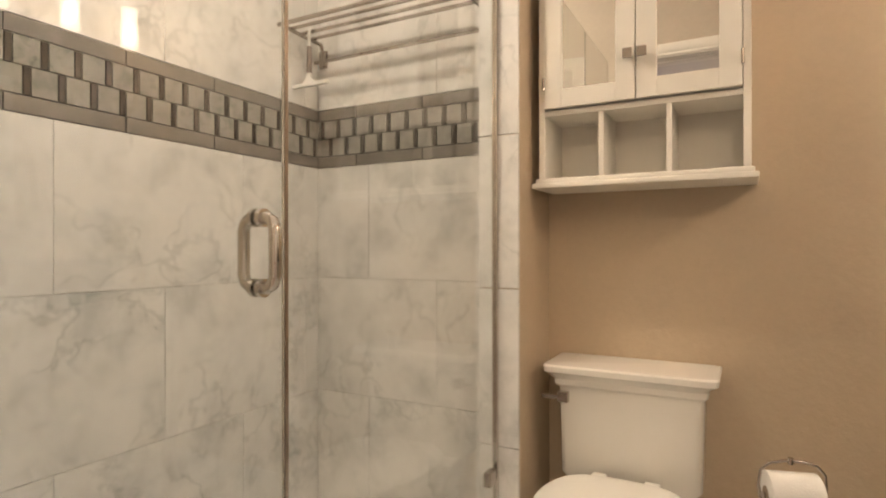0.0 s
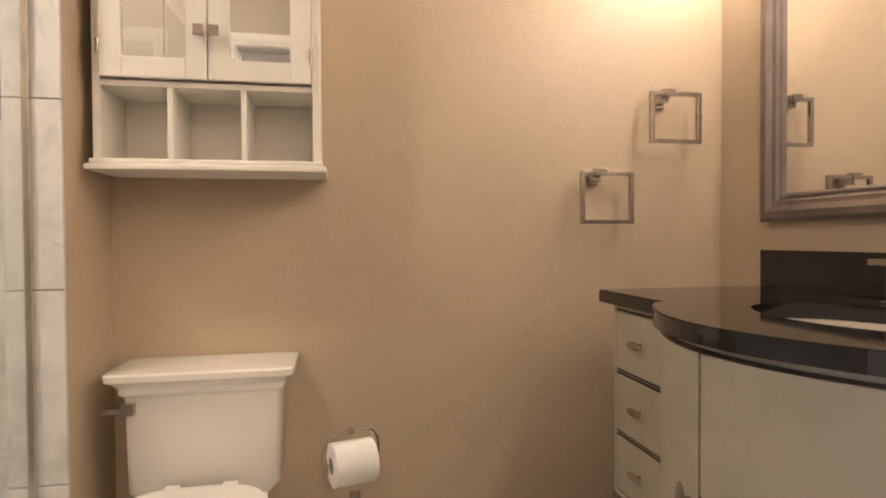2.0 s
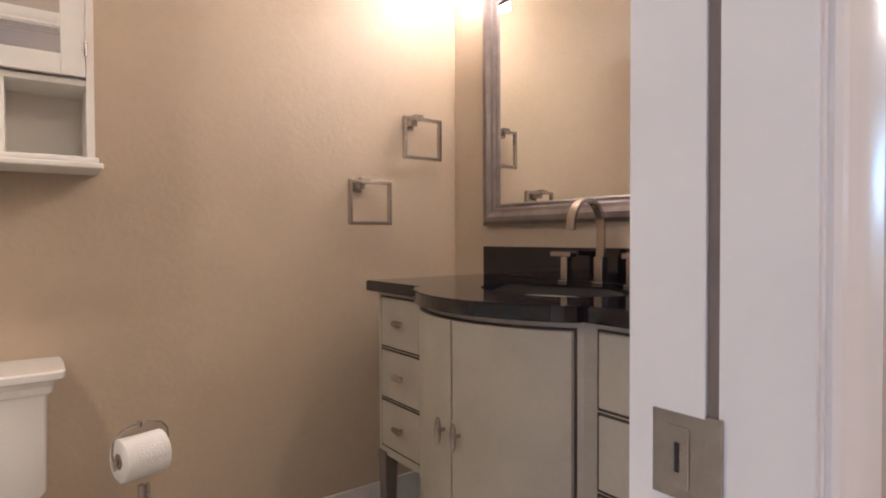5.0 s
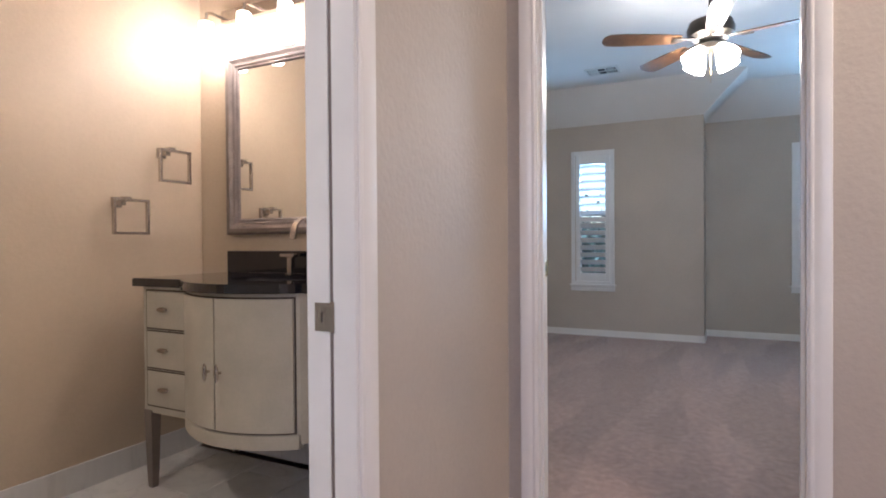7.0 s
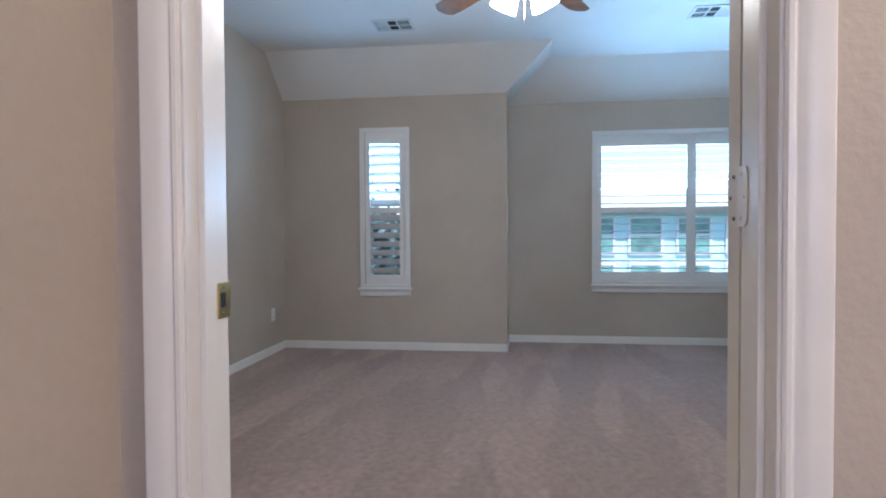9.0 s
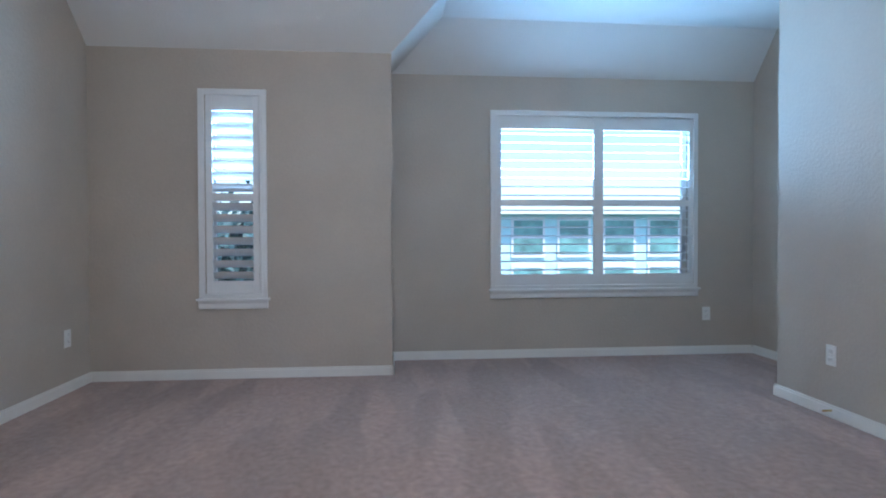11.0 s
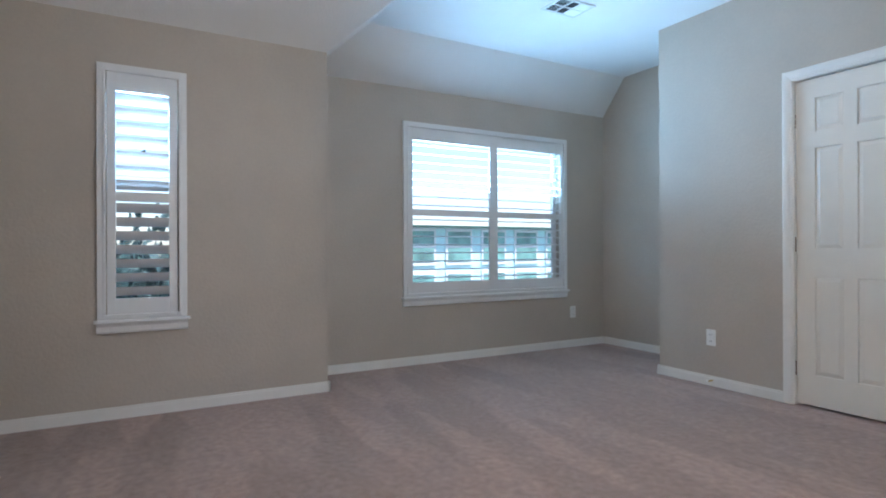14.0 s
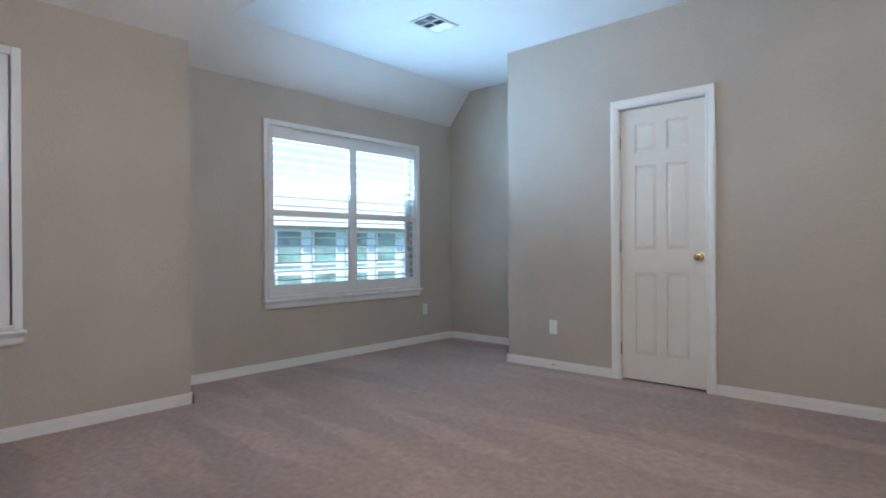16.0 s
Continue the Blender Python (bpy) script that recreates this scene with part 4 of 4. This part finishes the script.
light = thing("vanity_light", "nickel bar light with six glowing glass shades", "wall light")
part("back_bar", boxes((1.738, 1.7695, 0.16, 1.45, 2.205, 2.265), bevel=0.005), M_NICKEL, light)
for k in range(6):
    y = 1.455 - 0.26 * k
    part("arm", sweep([(1.745, y, 2.235), (1.68, y, 2.235), (1.655, y, 2.225), (1.65, y, 2.19)], 0.008, ref=(0, 1, 0)), M_NICKEL, light)
    part("shade", sleeve(1.65, y, 1.995), M_LAMP, light, "clear glass cylinder shade with added bloom glow", 40).visible_shadow = False
    part("bulb", lathe([(0.004, -0.030), (0.016, -0.022), (0.021, -0.006), (0.018, 0.012), (0.010, 0.030), (0.009, 0.05)], (1.65, y, 2.055), 14), M_BULB, light, "bright frosted bulb", 60)


# ---- bathroom: fittings on the toilet wall ----
def towel_ring(x0, x1, z0, z1):
    ob = thing("towel_ring", "square brushed nickel towel ring on the tan wall", "towel ring", "towel rings beside the vanity")
    t, y0, y1 = 0.013, 1.560, 1.576
    part("ring", boxes((x0, x0 + t, y0, y1, z0, z1), (x1 - t, x1, y0, y1, z0, z1), (x0 + t, x1 - t, y0, y1, z0, z0 + t), (x0 + t, x1 - t, y0, y1, z1 - t, z1), bevel=0.0015), M_NICKEL, ob)
    xc = x0 + 0.062
    part("mount", boxes((xc - 0.025, xc + 0.025, 1.631, 1.6395, z1 - 0.040, z1 + 0.010), (xc - 0.014, xc + 0.014, 1.585, 1.631, z1 - 0.03, z1), bevel=0.002), M_NICKEL, ob)
    part("clasp", boxes((xc - 0.016, xc + 0.022, 1.556, 1.586, z1 - 0.014, z1 + 0.009), bevel=0.002), M_NICKEL, ob)
    return ob


towel_ring(1.228, 1.405, 1.113, 1.277)
towel_ring(1.463, 1.640, 1.370, 1.534)

cab = thing("wall_cabinet", "white wall cabinet with two mirrored doors above open cubbies", "cabinet")
X0, X1, YF, YB = -0.112, 0.440, 1.455, 1.6395
for x in (X0, X1 - 0.018):
    part("side_panel", boxes((x, x + 0.018, YF, YB, 1.276, 2.06), bevel=0.0015), M_CABWHITE, cab)
part("back_panel", boxes((X0 + 0.018, X1 - 0.018, YB - 0.008, YB, 1.276, 2.06)), M_CABWHITE, cab)
part("shelf", boxes((X0 + 0.018, X1 - 0.018, YF + 0.002, YB - 0.008, 1.458, 1.474), bevel=0.0015), M_CABWHITE, cab)
part("top_panel", boxes((X0 + 0.018, X1 - 0.018, YF, YB - 0.008, 2.044, 2.06), bevel=0.0015), M_CABWHITE, cab)
for x in (0.068, 0.247):
    part("divider", boxes((x - 0.007, x + 0.007, YF + 0.004, YB - 0.008, 1.276, 1.458), bevel=0.001), M_CABWHITE, cab)
part("base_ledge", boxes((X0 - 0.017, X1 + 0.017, YF - 0.017, YB, 1.247, 1.262), (X0 - 0.008, X1 + 0.008, YF - 0.008, YB, 1.262, 1.276), bevel=0.004), M_CABWHITE, cab)
part("crown", boxes((X0 - 0.010, X1 + 0.010, YF - 0.012, YB, 2.06, 2.078), (X0 - 0.022, X1 + 0.022, YF - 0.026, YB, 2.078, 2.095), (X0 - 0.034, X1 + 0.034, YF - 0.038, YB, 2.095, 2.108), bevel=0.005), M_CABWHITE, cab)
for x0, x1, s in ((X0 + 0.020, 0.1625, 1), (0.1655, X1 - 0.020, -1)):
    z0, z1, w = 1.478, 2.041, 0.052
    d = part("door", boxes((x0, x0 + w, YF - 0.014, YF + 0.004, z0, z1), (x1 - w, x1, YF - 0.014, YF + 0.004, z0, z1), (x0 + w, x1 - w, YF - 0.014, YF + 0.004, z0, z0 + w), (x0 + w, x1 - w, YF - 0.014, YF + 0.004, z1 - w, z1), bevel=0.002), M_CABWHITE, cab)
    part("mirror_panel", boxes((x0 + w - 0.002, x1 - w + 0.002, YF - 0.006, YF - 0.002, z0 + w - 0.002, z1 - w + 0.002)), M_MIRROR, d, "bevelled mirror glass")
    xk = x1 - 0.017 if s > 0 else x0 + 0.017
    part("knob", boxes((xk - 0.004, xk + 0.004, YF - 0.026, YF - 0.014, 1.594, 1.602), (xk - 0.0125, xk + 0.0125, YF - 0.036, YF - 0.026, 1.585, 1.611), bevel=0.0015), M_NICKEL, d, "square nickel knob")
    for z in (1.55, 1.95):
        xh = x0 - 0.001 if s > 0 else x1 + 0.001
        part("hinge", rod((xh, YF - 0.016, z - 0.018), (xh, YF - 0.016, z + 0.018), 0.004, seg=10), M_NICKEL, d)

# ---- toilet ----
toilet = thing("toilet", "white two-piece porcelain toilet, lid down", "toilet")
TX = 0.135


def tank_ring(hx, yf, z, yb=1.632):
    c = 0.022
    return [(TX - hx, yb, z), (TX - hx, yf + c, z), (TX - hx + c * 0.3, yf + c * 0.3, z), (TX - hx + c, yf, z), (TX + hx - c, yf, z), (TX + hx - c * 0.3, yf + c * 0.3, z), (TX + hx, yf + c, z), (TX + hx, yb, z)]


part("tank", loft([tank_ring(h, y, z) for h, y, z in ((0.165, 1.485, 0.385), (0.19, 1.468, 0.42), (0.194, 1.462, 0.66), (0.197, 1.459, 0.672))]), M_PORCELAIN, toilet, smooth=35)
part("tank_lid", loft([tank_ring(h, y, z, 1.634) for h, y, z in ((0.202, 1.455, 0.672), (0.206, 1.450, 0.678), (0.207, 1.449, 0.694), (0.218, 1.438, 0.706), (0.231, 1.427, 0.715), (0.233, 1.425, 0.731), (0.229, 1.429, 0.736), (0.20, 1.46, 0.7375))]), M_PORCELAIN, toilet, smooth=35)
part("flush_lever", boxes((-0.054, -0.024, 1.440, 1.4615, 0.628, 0.658), (-0.10, -0.05, 1.434, 1.443, 0.637, 0.649), bevel=0.002), M_NICKEL, toilet, "brushed nickel flush lever")


def oval(rx, ry, yc, z, n=32, back=None):
    pts = []
    for k in range(n):
        a = 2 * math.pi * k / n
        x, y = rx * math.cos(a), ry * math.sin(a)
        if y > 0:
            y, x = y * 0.62, math.copysign(abs(math.cos(a)) ** 0.55 * rx, math.cos(a)) if abs(math.cos(a)) > 1e-9 else 0.0
        pts.append((TX + x, yc + y, z))
    return pts


part("bowl", loft([oval(0.11, 0.20, 1.33, 0.0), oval(0.10, 0.19, 1.33, 0.06), oval(0.105, 0.20, 1.31, 0.20), oval(0.15, 0.26, 1.27, 0.31), oval(0.178, 0.29, 1.25, 0.385), oval(0.18, 0.295, 1.25, 0.402)]), M_PORCELAIN, toilet, smooth=50)
part("pedestal_back", loft([[(TX - w, 1.40, z), (TX + w, 1.40, z), (TX + w * 0.8, 1.62, z), (TX - w * 0.8, 1.62, z)] for w, z in ((0.11, 0.0), (0.11, 0.25), (0.16, 0.36), (0.17, 0.392))]), M_PORCELAIN, toilet, smooth=40)
part("seat", loft([oval(0.182, 0.30, 1.25, 0.404), oval(0.188, 0.306, 1.25, 0.412), oval(0.186, 0.304, 1.25, 0.421)]), M_SEAT, toilet, smooth=50)
part("seat_lid", loft([oval(0.184, 0.302, 1.25, 0.423), oval(0.189, 0.307, 1.25, 0.430), oval(0.186, 0.303, 1.25, 0.440), oval(0.15, 0.26, 1.25, 0.445)]), M_SEAT, toilet, smooth=50)
for x in (TX - 0.07, TX + 0.07):
    part("seat_hinge", boxes((x - 0.02, x + 0.02, 1.425, 1.458, 0.402, 0.440), bevel=0.004), M_SEAT, toilet)

# ---- toilet paper stand ----
PX, PY, PZ = 0.516, 1.315, 0.520
stand = thing("paper_stand", "freestanding nickel toilet paper stand beside the toilet", "paper stand")
part("base", lathe([(0.085, 0.0), (0.085, 0.008), (0.07, 0.014), (0.012, 0.018)], (PX, PY + 0.0, -0.002), 28), M_NICKEL, stand, smooth=40)
part("pole", rod((PX, PY, 0.012), (PX, PY, 0.445), 0.009), M_NICKEL, stand, smooth=40)
part("pole", rod((PX + 0.016, PY, 0.012), (PX + 0.016, PY, 0.445), 0.004), M_NICKEL, stand, smooth=40)
hoop = [(PX - 0.062, PY, 0.50), (PX - 0.068, PY, 0.54), (PX - 0.064, PY, 0.575), (PX - 0.045, PY, 0.592), (PX - 0.015, PY, 0.599), (PX + 0.02, PY, 0.599), (PX + 0.05, PY, 0.592), (PX + 0.066, PY, 0.572), (PX + 0.068, PY, 0.54), (PX + 0.062, PY, 0.515)]
part("hoop", sweep(hoop, 0.0035, 8, ref=(0, 1, 0)), M_NICKEL, stand, smooth=60)
part("axle", rod((PX - 0.068, PY, PZ), (PX + 0.068, PY, PZ), 0.006), M_NICKEL, stand)
part("collar", rod((PX - 0.003, PY, 0.592), (PX - 0.003, PY, 0.606), 0.006, seg=10), M_NICKEL, stand)
roll = thing("toilet_roll", "full white toilet paper roll on the nickel stand", "toilet roll")
bm = loft([[(PX + x, PY + r * math.cos(2 * math.pi * k / 36), PZ + r * math.sin(2 * math.pi * k / 36)) for k in range(36)] for x, r in ((-0.053, 0.021), (-0.053, 0.050), (-0.051, 0.053), (0.051, 0.053), (0.053, 0.050), (0.053, 0.021))])
part("paper", bm, M_PAPER, roll, smooth=35)
part("core", loft([[(PX + x, PY + 0.0195 * math.cos(2 * math.pi * k / 24), PZ + 0.0195 * math.sin(2 * math.pi * k / 24)) for k in range(24)] for x in (-0.0538, 0.0538)]), M_CARD, roll, smooth=35)

for o in (stand, roll):
    o.matrix_basis = Matrix.Translation((PX, PY, 0)) @ Matrix.Rotation(radians(16), 4, "Z") @ Matrix.Translation((-PX, -PY, 0))

# ---- shower ----
GX = -0.212
GZ = 2.05
screen = thing("shower_screen", "frameless clear glass shower screen with hinged door", "shower screen")
pn = part("fixed_panel", boxes((GX - 0.005, GX + 0.005, 0.515, 1.362, 0.105, GZ), bevel=0.001), M_GLASS, screen, "clear fixed glass panel")
dn = part("door_panel", boxes((GX - 0.005, GX + 0.005, 0.03, 0.507, 0.115, GZ), bevel=0.001), M_GLASS, screen, "clear glass door")
for o in (pn, dn):
    o.visible_shadow = False
part("edge_seal", boxes((GX - 0.006, GX + 0.006, 0.5075, 0.5145, 0.11, GZ)), M_NICKEL, screen, "grey metal-look seal strip")
part("wall_channel", boxes((GX - 0.011, GX + 0.011, 1.346, 1.358, 0.10, GZ + 0.01), bevel=0.001), M_CHROME, screen, "polished chrome wall channel")
part("sill_channel", boxes((GX - 0.011, GX + 0.011, 0.51, 1.346, 0.10, 0.106), bevel=0.001), M_CHROME, screen)
part("glass_clamp", boxes((GX - 0.014, GX + 0.014, 1.288, 1.335, 0.405, 0.445), bevel=0.003), M_NICKEL, screen, "square nickel glass clamp")
for z in (0.4, 1.8):
    part("glass_hinge", boxes((GX - 0.014, GX + 0.014, 0.0105, 0.09, z - 0.045, z + 0.045), bevel=0.003), M_NICKEL, screen)
hy, hz0, hz1 = 0.458, 1.012, 1.116
for s in (1, -1):
    xo = GX + s * 0.034
    pts = [(GX + s * 0.006, hy, hz0), (GX + s * 0.018, hy, hz0), (GX + s * 0.029, hy, hz0 + 0.006), (xo, hy, hz0 + 0.018), (xo, hy, hz1 - 0.018), (GX + s * 0.029, hy, hz1 - 0.006), (GX + s * 0.018, hy, hz1), (GX + s * 0.006, hy, hz1)]
    hd = part("door_handle", sweep(pts, 0.0095, 14, ref=(0, 1, 0)), M_CHROME, screen, "polished nickel D-shaped pull handle", 60)
    for z in (hz0, hz1):
        part("collar", rod((GX + s * 0.006, hy, z), (GX + s * 0.014, hy, z), 0.014), M_CHROME, hd, smooth=40)
curb = tagged(mesh_object("shower_curb", boxes((-0.27, -0.15, 0.0105, 1.352, -0.006, 0.10), bevel=0.004), M_MARBLE), "white marble shower curb under the glass", "curb", kind="structure")

rack = thing("shower_shelf", "nickel wire towel shelf high on the shower wall", "wire shelf")
for k, y in enumerate((1.46, 1.52, 1.58)):
    part("bar", rod((-1.10, y, 1.905), (-0.35, y, 1.905), 0.007, seg=10), M_NICKEL, rack)
part("front_bar", rod((-1.10, 1.40, 1.90), (-0.35, 1.40, 1.90), 0.008, seg=10), M_NICKEL, rack)
part("lower_bar", rod((-1.10, 1.60, 1.815), (-0.35, 1.60, 1.815), 0.007, seg=10), M_NICKEL, rack)
for x in (-1.085, -0.37):
    part("side_arm", sweep([(x, 1.40, 1.90), (x, 1.50, 1.893), (x, 1.62, 1.893), (x, 1.636, 1.85)], 0.008, 10, ref=(1, 0, 0)), M_NICKEL, rack)
    part("wall_mount", boxes((x - 0.02, x + 0.02, 1.63, 1.6395, 1.80, 1.87), bevel=0.003), M_NICKEL, rack)

squeegee = thing("squeegee", "white and grey squeegee hanging from the wire shelf", "squeegee")
part("handle", rod((-1.04, 1.50, 1.74), (-1.04, 1.50, 1.84), 0.011, 0.009), M_FRAME, squeegee, "dark grey grip", 40)
part("hook", sweep([(-1.04, 1.50, 1.84), (-1.04, 1.50, 1.89), (-1.04, 1.505, 1.912), (-1.04, 1.52, 1.918)], 0.005, 8, ref=(1, 0, 0)), M_PLATE, squeegee)
part("neck", loft([[(-1.04 + sx, 1.50 + sy, z) for sx, sy in ((-w, -0.006), (w, -0.006), (w, 0.006), (-w, 0.006))] for w, z in ((0.008, 1.745), (0.010, 1.72), (0.035, 1.70))]), M_PLATE, squeegee)
part("blade", boxes((-1.14 + 0.02, -0.95, 1.492, 1.508, 1.688, 1.703), bevel=0.003), M_PLATE, squeegee)

drain = thing("shower_drain_mat", "white perforated bath mat corner on the shower floor", "shower mat")
part("mat", boxes((-1.09, -0.75, 1.25, 1.60, 0.03, 0.042), bevel=0.004), M_PLATE, drain)
bm = bmesh.new()
for i in range(7):
    for j in range(7):
        rod((-1.06 + i * 0.046, 1.28 + j * 0.046, 0.0415), (-1.06 + i * 0.046, 1.28 + j * 0.046, 0.043), 0.009, seg=8, bm=bm)
part("holes", bm, M_BORDER, drain)

# ---- outside ----
structure("ground", boxes((6.9, 400, -300, 300, -3.2, -3.1)), M_GRASS, "green lawn below the window", "ground")


def house(x, y0, y1, zt):
    ob = thing("neighbour_house", "pale neighbour house with many white-framed windows", "house")
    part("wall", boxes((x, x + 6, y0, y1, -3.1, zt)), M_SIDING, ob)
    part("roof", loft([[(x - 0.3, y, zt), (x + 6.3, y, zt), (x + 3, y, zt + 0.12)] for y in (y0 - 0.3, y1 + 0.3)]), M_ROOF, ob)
    n = int((y1 - y0) / 1.15)
    for i in range(n):
        yc = y0 + 0.7 + i * 1.15
        for zc in (-0.10, 1.06):
            w = part("window", boxes((x - 0.04, x - 0.001, yc - 0.42, yc + 0.42, zc - 0.5, zc + 0.5)), M_SHUTTER, ob)
            for dz in (-0.22, 0.22):
                part("pane", boxes((x - 0.05, x - 0.041, yc - 0.36, yc + 0.36, zc + dz - 0.19, zc + dz + 0.19)), M_HOUSEPANE, w)
    return ob


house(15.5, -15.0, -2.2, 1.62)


def tree(x, y, base, h, r, seed):
    """Tapered trunk with limbs and a crown of many small leaves."""
    rnd = random.Random(seed)
    ob = thing("tree", "leafy green garden tree beyond the window", "tree", "garden trees")
    bm = rod((x, y, base), (x + 0.1, y, base + h * 0.6), 0.16, 0.07, 10)
    tips = []
    for k in range(9):
        a, u = rnd.uniform(0, 6.28), rnd.uniform(0.35, 0.6)
        p = (x, y, base + h * u)
        q = (x + r * 0.75 * math.cos(a), y + r * 0.75 * math.sin(a), base + h * (u + rnd.uniform(0.1, 0.3)))
        rod(p, q, 0.05, 0.015, 6, bm)
        tips.append(q)
    part("trunk", bm, M_BARK, ob)
    verts, faces = [], []
    for k in range(4200):
        t = rnd.choice(tips)
        c = Vector((t[0] + rnd.gauss(0, r * 0.28), t[1] + rnd.gauss(0, r * 0.28), t[2] + rnd.gauss(0, h * 0.11)))
        e = Euler((rnd.uniform(0, 6), rnd.uniform(0, 6), rnd.uniform(0, 6))).to_matrix()
        s = rnd.uniform(0.07, 0.15)
        i = len(verts)
        verts += [c + e @ Vector(v) for v in ((-s, 0, 0), (0, -s * 0.5, 0), (s, 0, 0), (0, s * 0.5, 0.02))]
        faces.append((i, i + 1, i + 2, i + 3))
    me = bpy.data.meshes.new("crown")
    me.from_pydata([tuple(v) for v in verts], [], faces)
    me.materials.append(M_LEAF)
    cr = new("crown", me)
    cr.parent = ob
    return ob


for q in ((11.5, 1.2, 4.5, 1.6, 3), (12.5, 2.9, 4.6, 1.7, 5), (13.0, 0.0, 4.5, 1.5, 8), (13.5, 4.6, 4.8, 1.8, 9)):
    tree(q[0], q[1], -3.1, q[2], q[3], q[4])

# ---- tiles, last ----
TILES = {}


def tile_mesh(a, b, t, mat, key):
    """A slab a long, b high, t thick with eased edges, shared between alike tiles."""
    k = (round(a, 4), round(b, 4), t, mat.name)
    if k not in TILES:
        bm = bmesh.new()
        e = 0.0012
        rows = [((0, 0), 0.0), ((0, 0), t - e), ((e, e), t)]
        loops = [[bm.verts.new((x, y, z)) for x, y in ((o[0], o[1]), (a - o[0], o[1]), (a - o[0], b - o[1]), (o[0], b - o[1]))] for o, z in rows]
        for l0, l1 in zip(loops, loops[1:]):
            for j in range(4):
                bm.faces.new((l0[j], l0[(j + 1) % 4], l1[(j + 1) % 4], l1[j]))
        bm.faces.new(loops[-1])
        me = bpy.data.meshes.new(key)
        bm.to_mesh(me)
        bm.free()
        me.materials.append(mat)
        TILES[k] = me
    return TILES[k]


def lay(parent, m, u0, u1, v0, v1, mat, t=0.010, name="tile", gap=0.003):
    ob = new(name, tile_mesh(u1 - u0 - gap, v1 - v0 - gap, t, mat, name))
    ob.parent = parent
    ob.matrix_basis = m @ Matrix.Translation((u0 + gap / 2, v0 + gap / 2, 0))
    return ob


def courses(parent, m, length, shift):
    """Marble courses in running bond with the mosaic band between."""
    bands = [(0.0, 0.045), (0.045, 0.50), (0.50, 0.956), (0.956, 1.398), (1.634, 2.09), (2.09, 2.545), (2.545, TOP)]
    for i, (z0, z1) in enumerate(bands):
        u = -shift[i % 2]
        while u < length - 0.02:
            a, b = max(u, 0), min(u + 0.61, length)
            if b - a > 0.02:
                lay(parent, m, a, b, z0, z1, M_MARBLE, gap=0.0013)
            u += 0.61
    for z0, z1 in ((1.398, 1.444), (1.588, 1.634)):
        u = -0.1
        while u < length - 0.005:
            a, b = max(u, 0), min(u + 0.30, length)
            if b - a > 0.01:
                lay(parent, m, a, b, z0, z1, M_BORDER, name="border_tile")
            u += 0.30
    for r, (z0, z1) in enumerate(((1.444, 1.516), (1.516, 1.588))):
        u = -0.04 * r
        while u < length - 0.004:
            for a, b, mt, nm, th in ((u, u + 0.062, M_SHELL, "mosaic_tile", 0.010), (u + 0.062, u + 0.080, M_DARKGLASS, "mosaic_bar", 0.0108)):
                a, b = max(a, 0), min(b, length)
                if b - a > 0.006:
                    lay(parent, m, a, b, z0, z1, mt, th, nm, 0.002)
            u += 0.080


back_wall = bpy.data.objects["wall_shower_back"]
side_wall = bpy.data.objects["wall_shower_side"]
courses(back_wall, pose(-1.127, 1.652, 0, 90, 0, 0), 0.867, (0.05, 0.35))
courses(side_wall, pose(-1.127, 0.03, 0) @ Matrix(((0, 0, 1, 0), (1, 0, 0, 0), (0, 1, 0, 0), (0, 0, 0, 1))), 1.610, (0.30, 0.0))
stub = bpy.data.objects["wall_stub"]
for z0, z1 in ((0, 0.50), (0.50, 0.956), (0.956, 1.398), (1.398, 1.85), (1.85, 2.30), (2.30, TOP)):
    lay(stub, pose(-0.272, 1.37, 0, 90, 0, 0), 0, 0.132, z0, z1, M_MARBLE)
floor = bpy.data.objects["floor_bathroom"]
for i in range(9):
    y0 = -0.06 + i * 0.30
    x = -1.12 - (0.3 if i % 2 else 0)
    while x < 1.77:
        a, b, c, d = max(x, -1.12), min(x + 0.60, 1.77), y0, min(y0 + 0.30, 1.64)
        if b - a > 0.03 and d - c > 0.03:
            lay(floor, pose(0, 0, -0.008), a, b, c, d, M_FLOORTILE, 0.008, "floor_tile", 0.004)
        x += 0.60
tile_base = tagged(mesh_object("baseboard_tile", boxes((-0.13, 1.758, 1.629, 1.6395, 0, 0.115), (1.758, 1.7695, 0.022, 1.629, 0, 0.115), (0.80, 1.758, 0.0105, 0.021, 0, 0.115), bevel=0.002), M_FLOORTILE), "grey marble tile skirting of the bathroom", "baseboard", kind="structure")
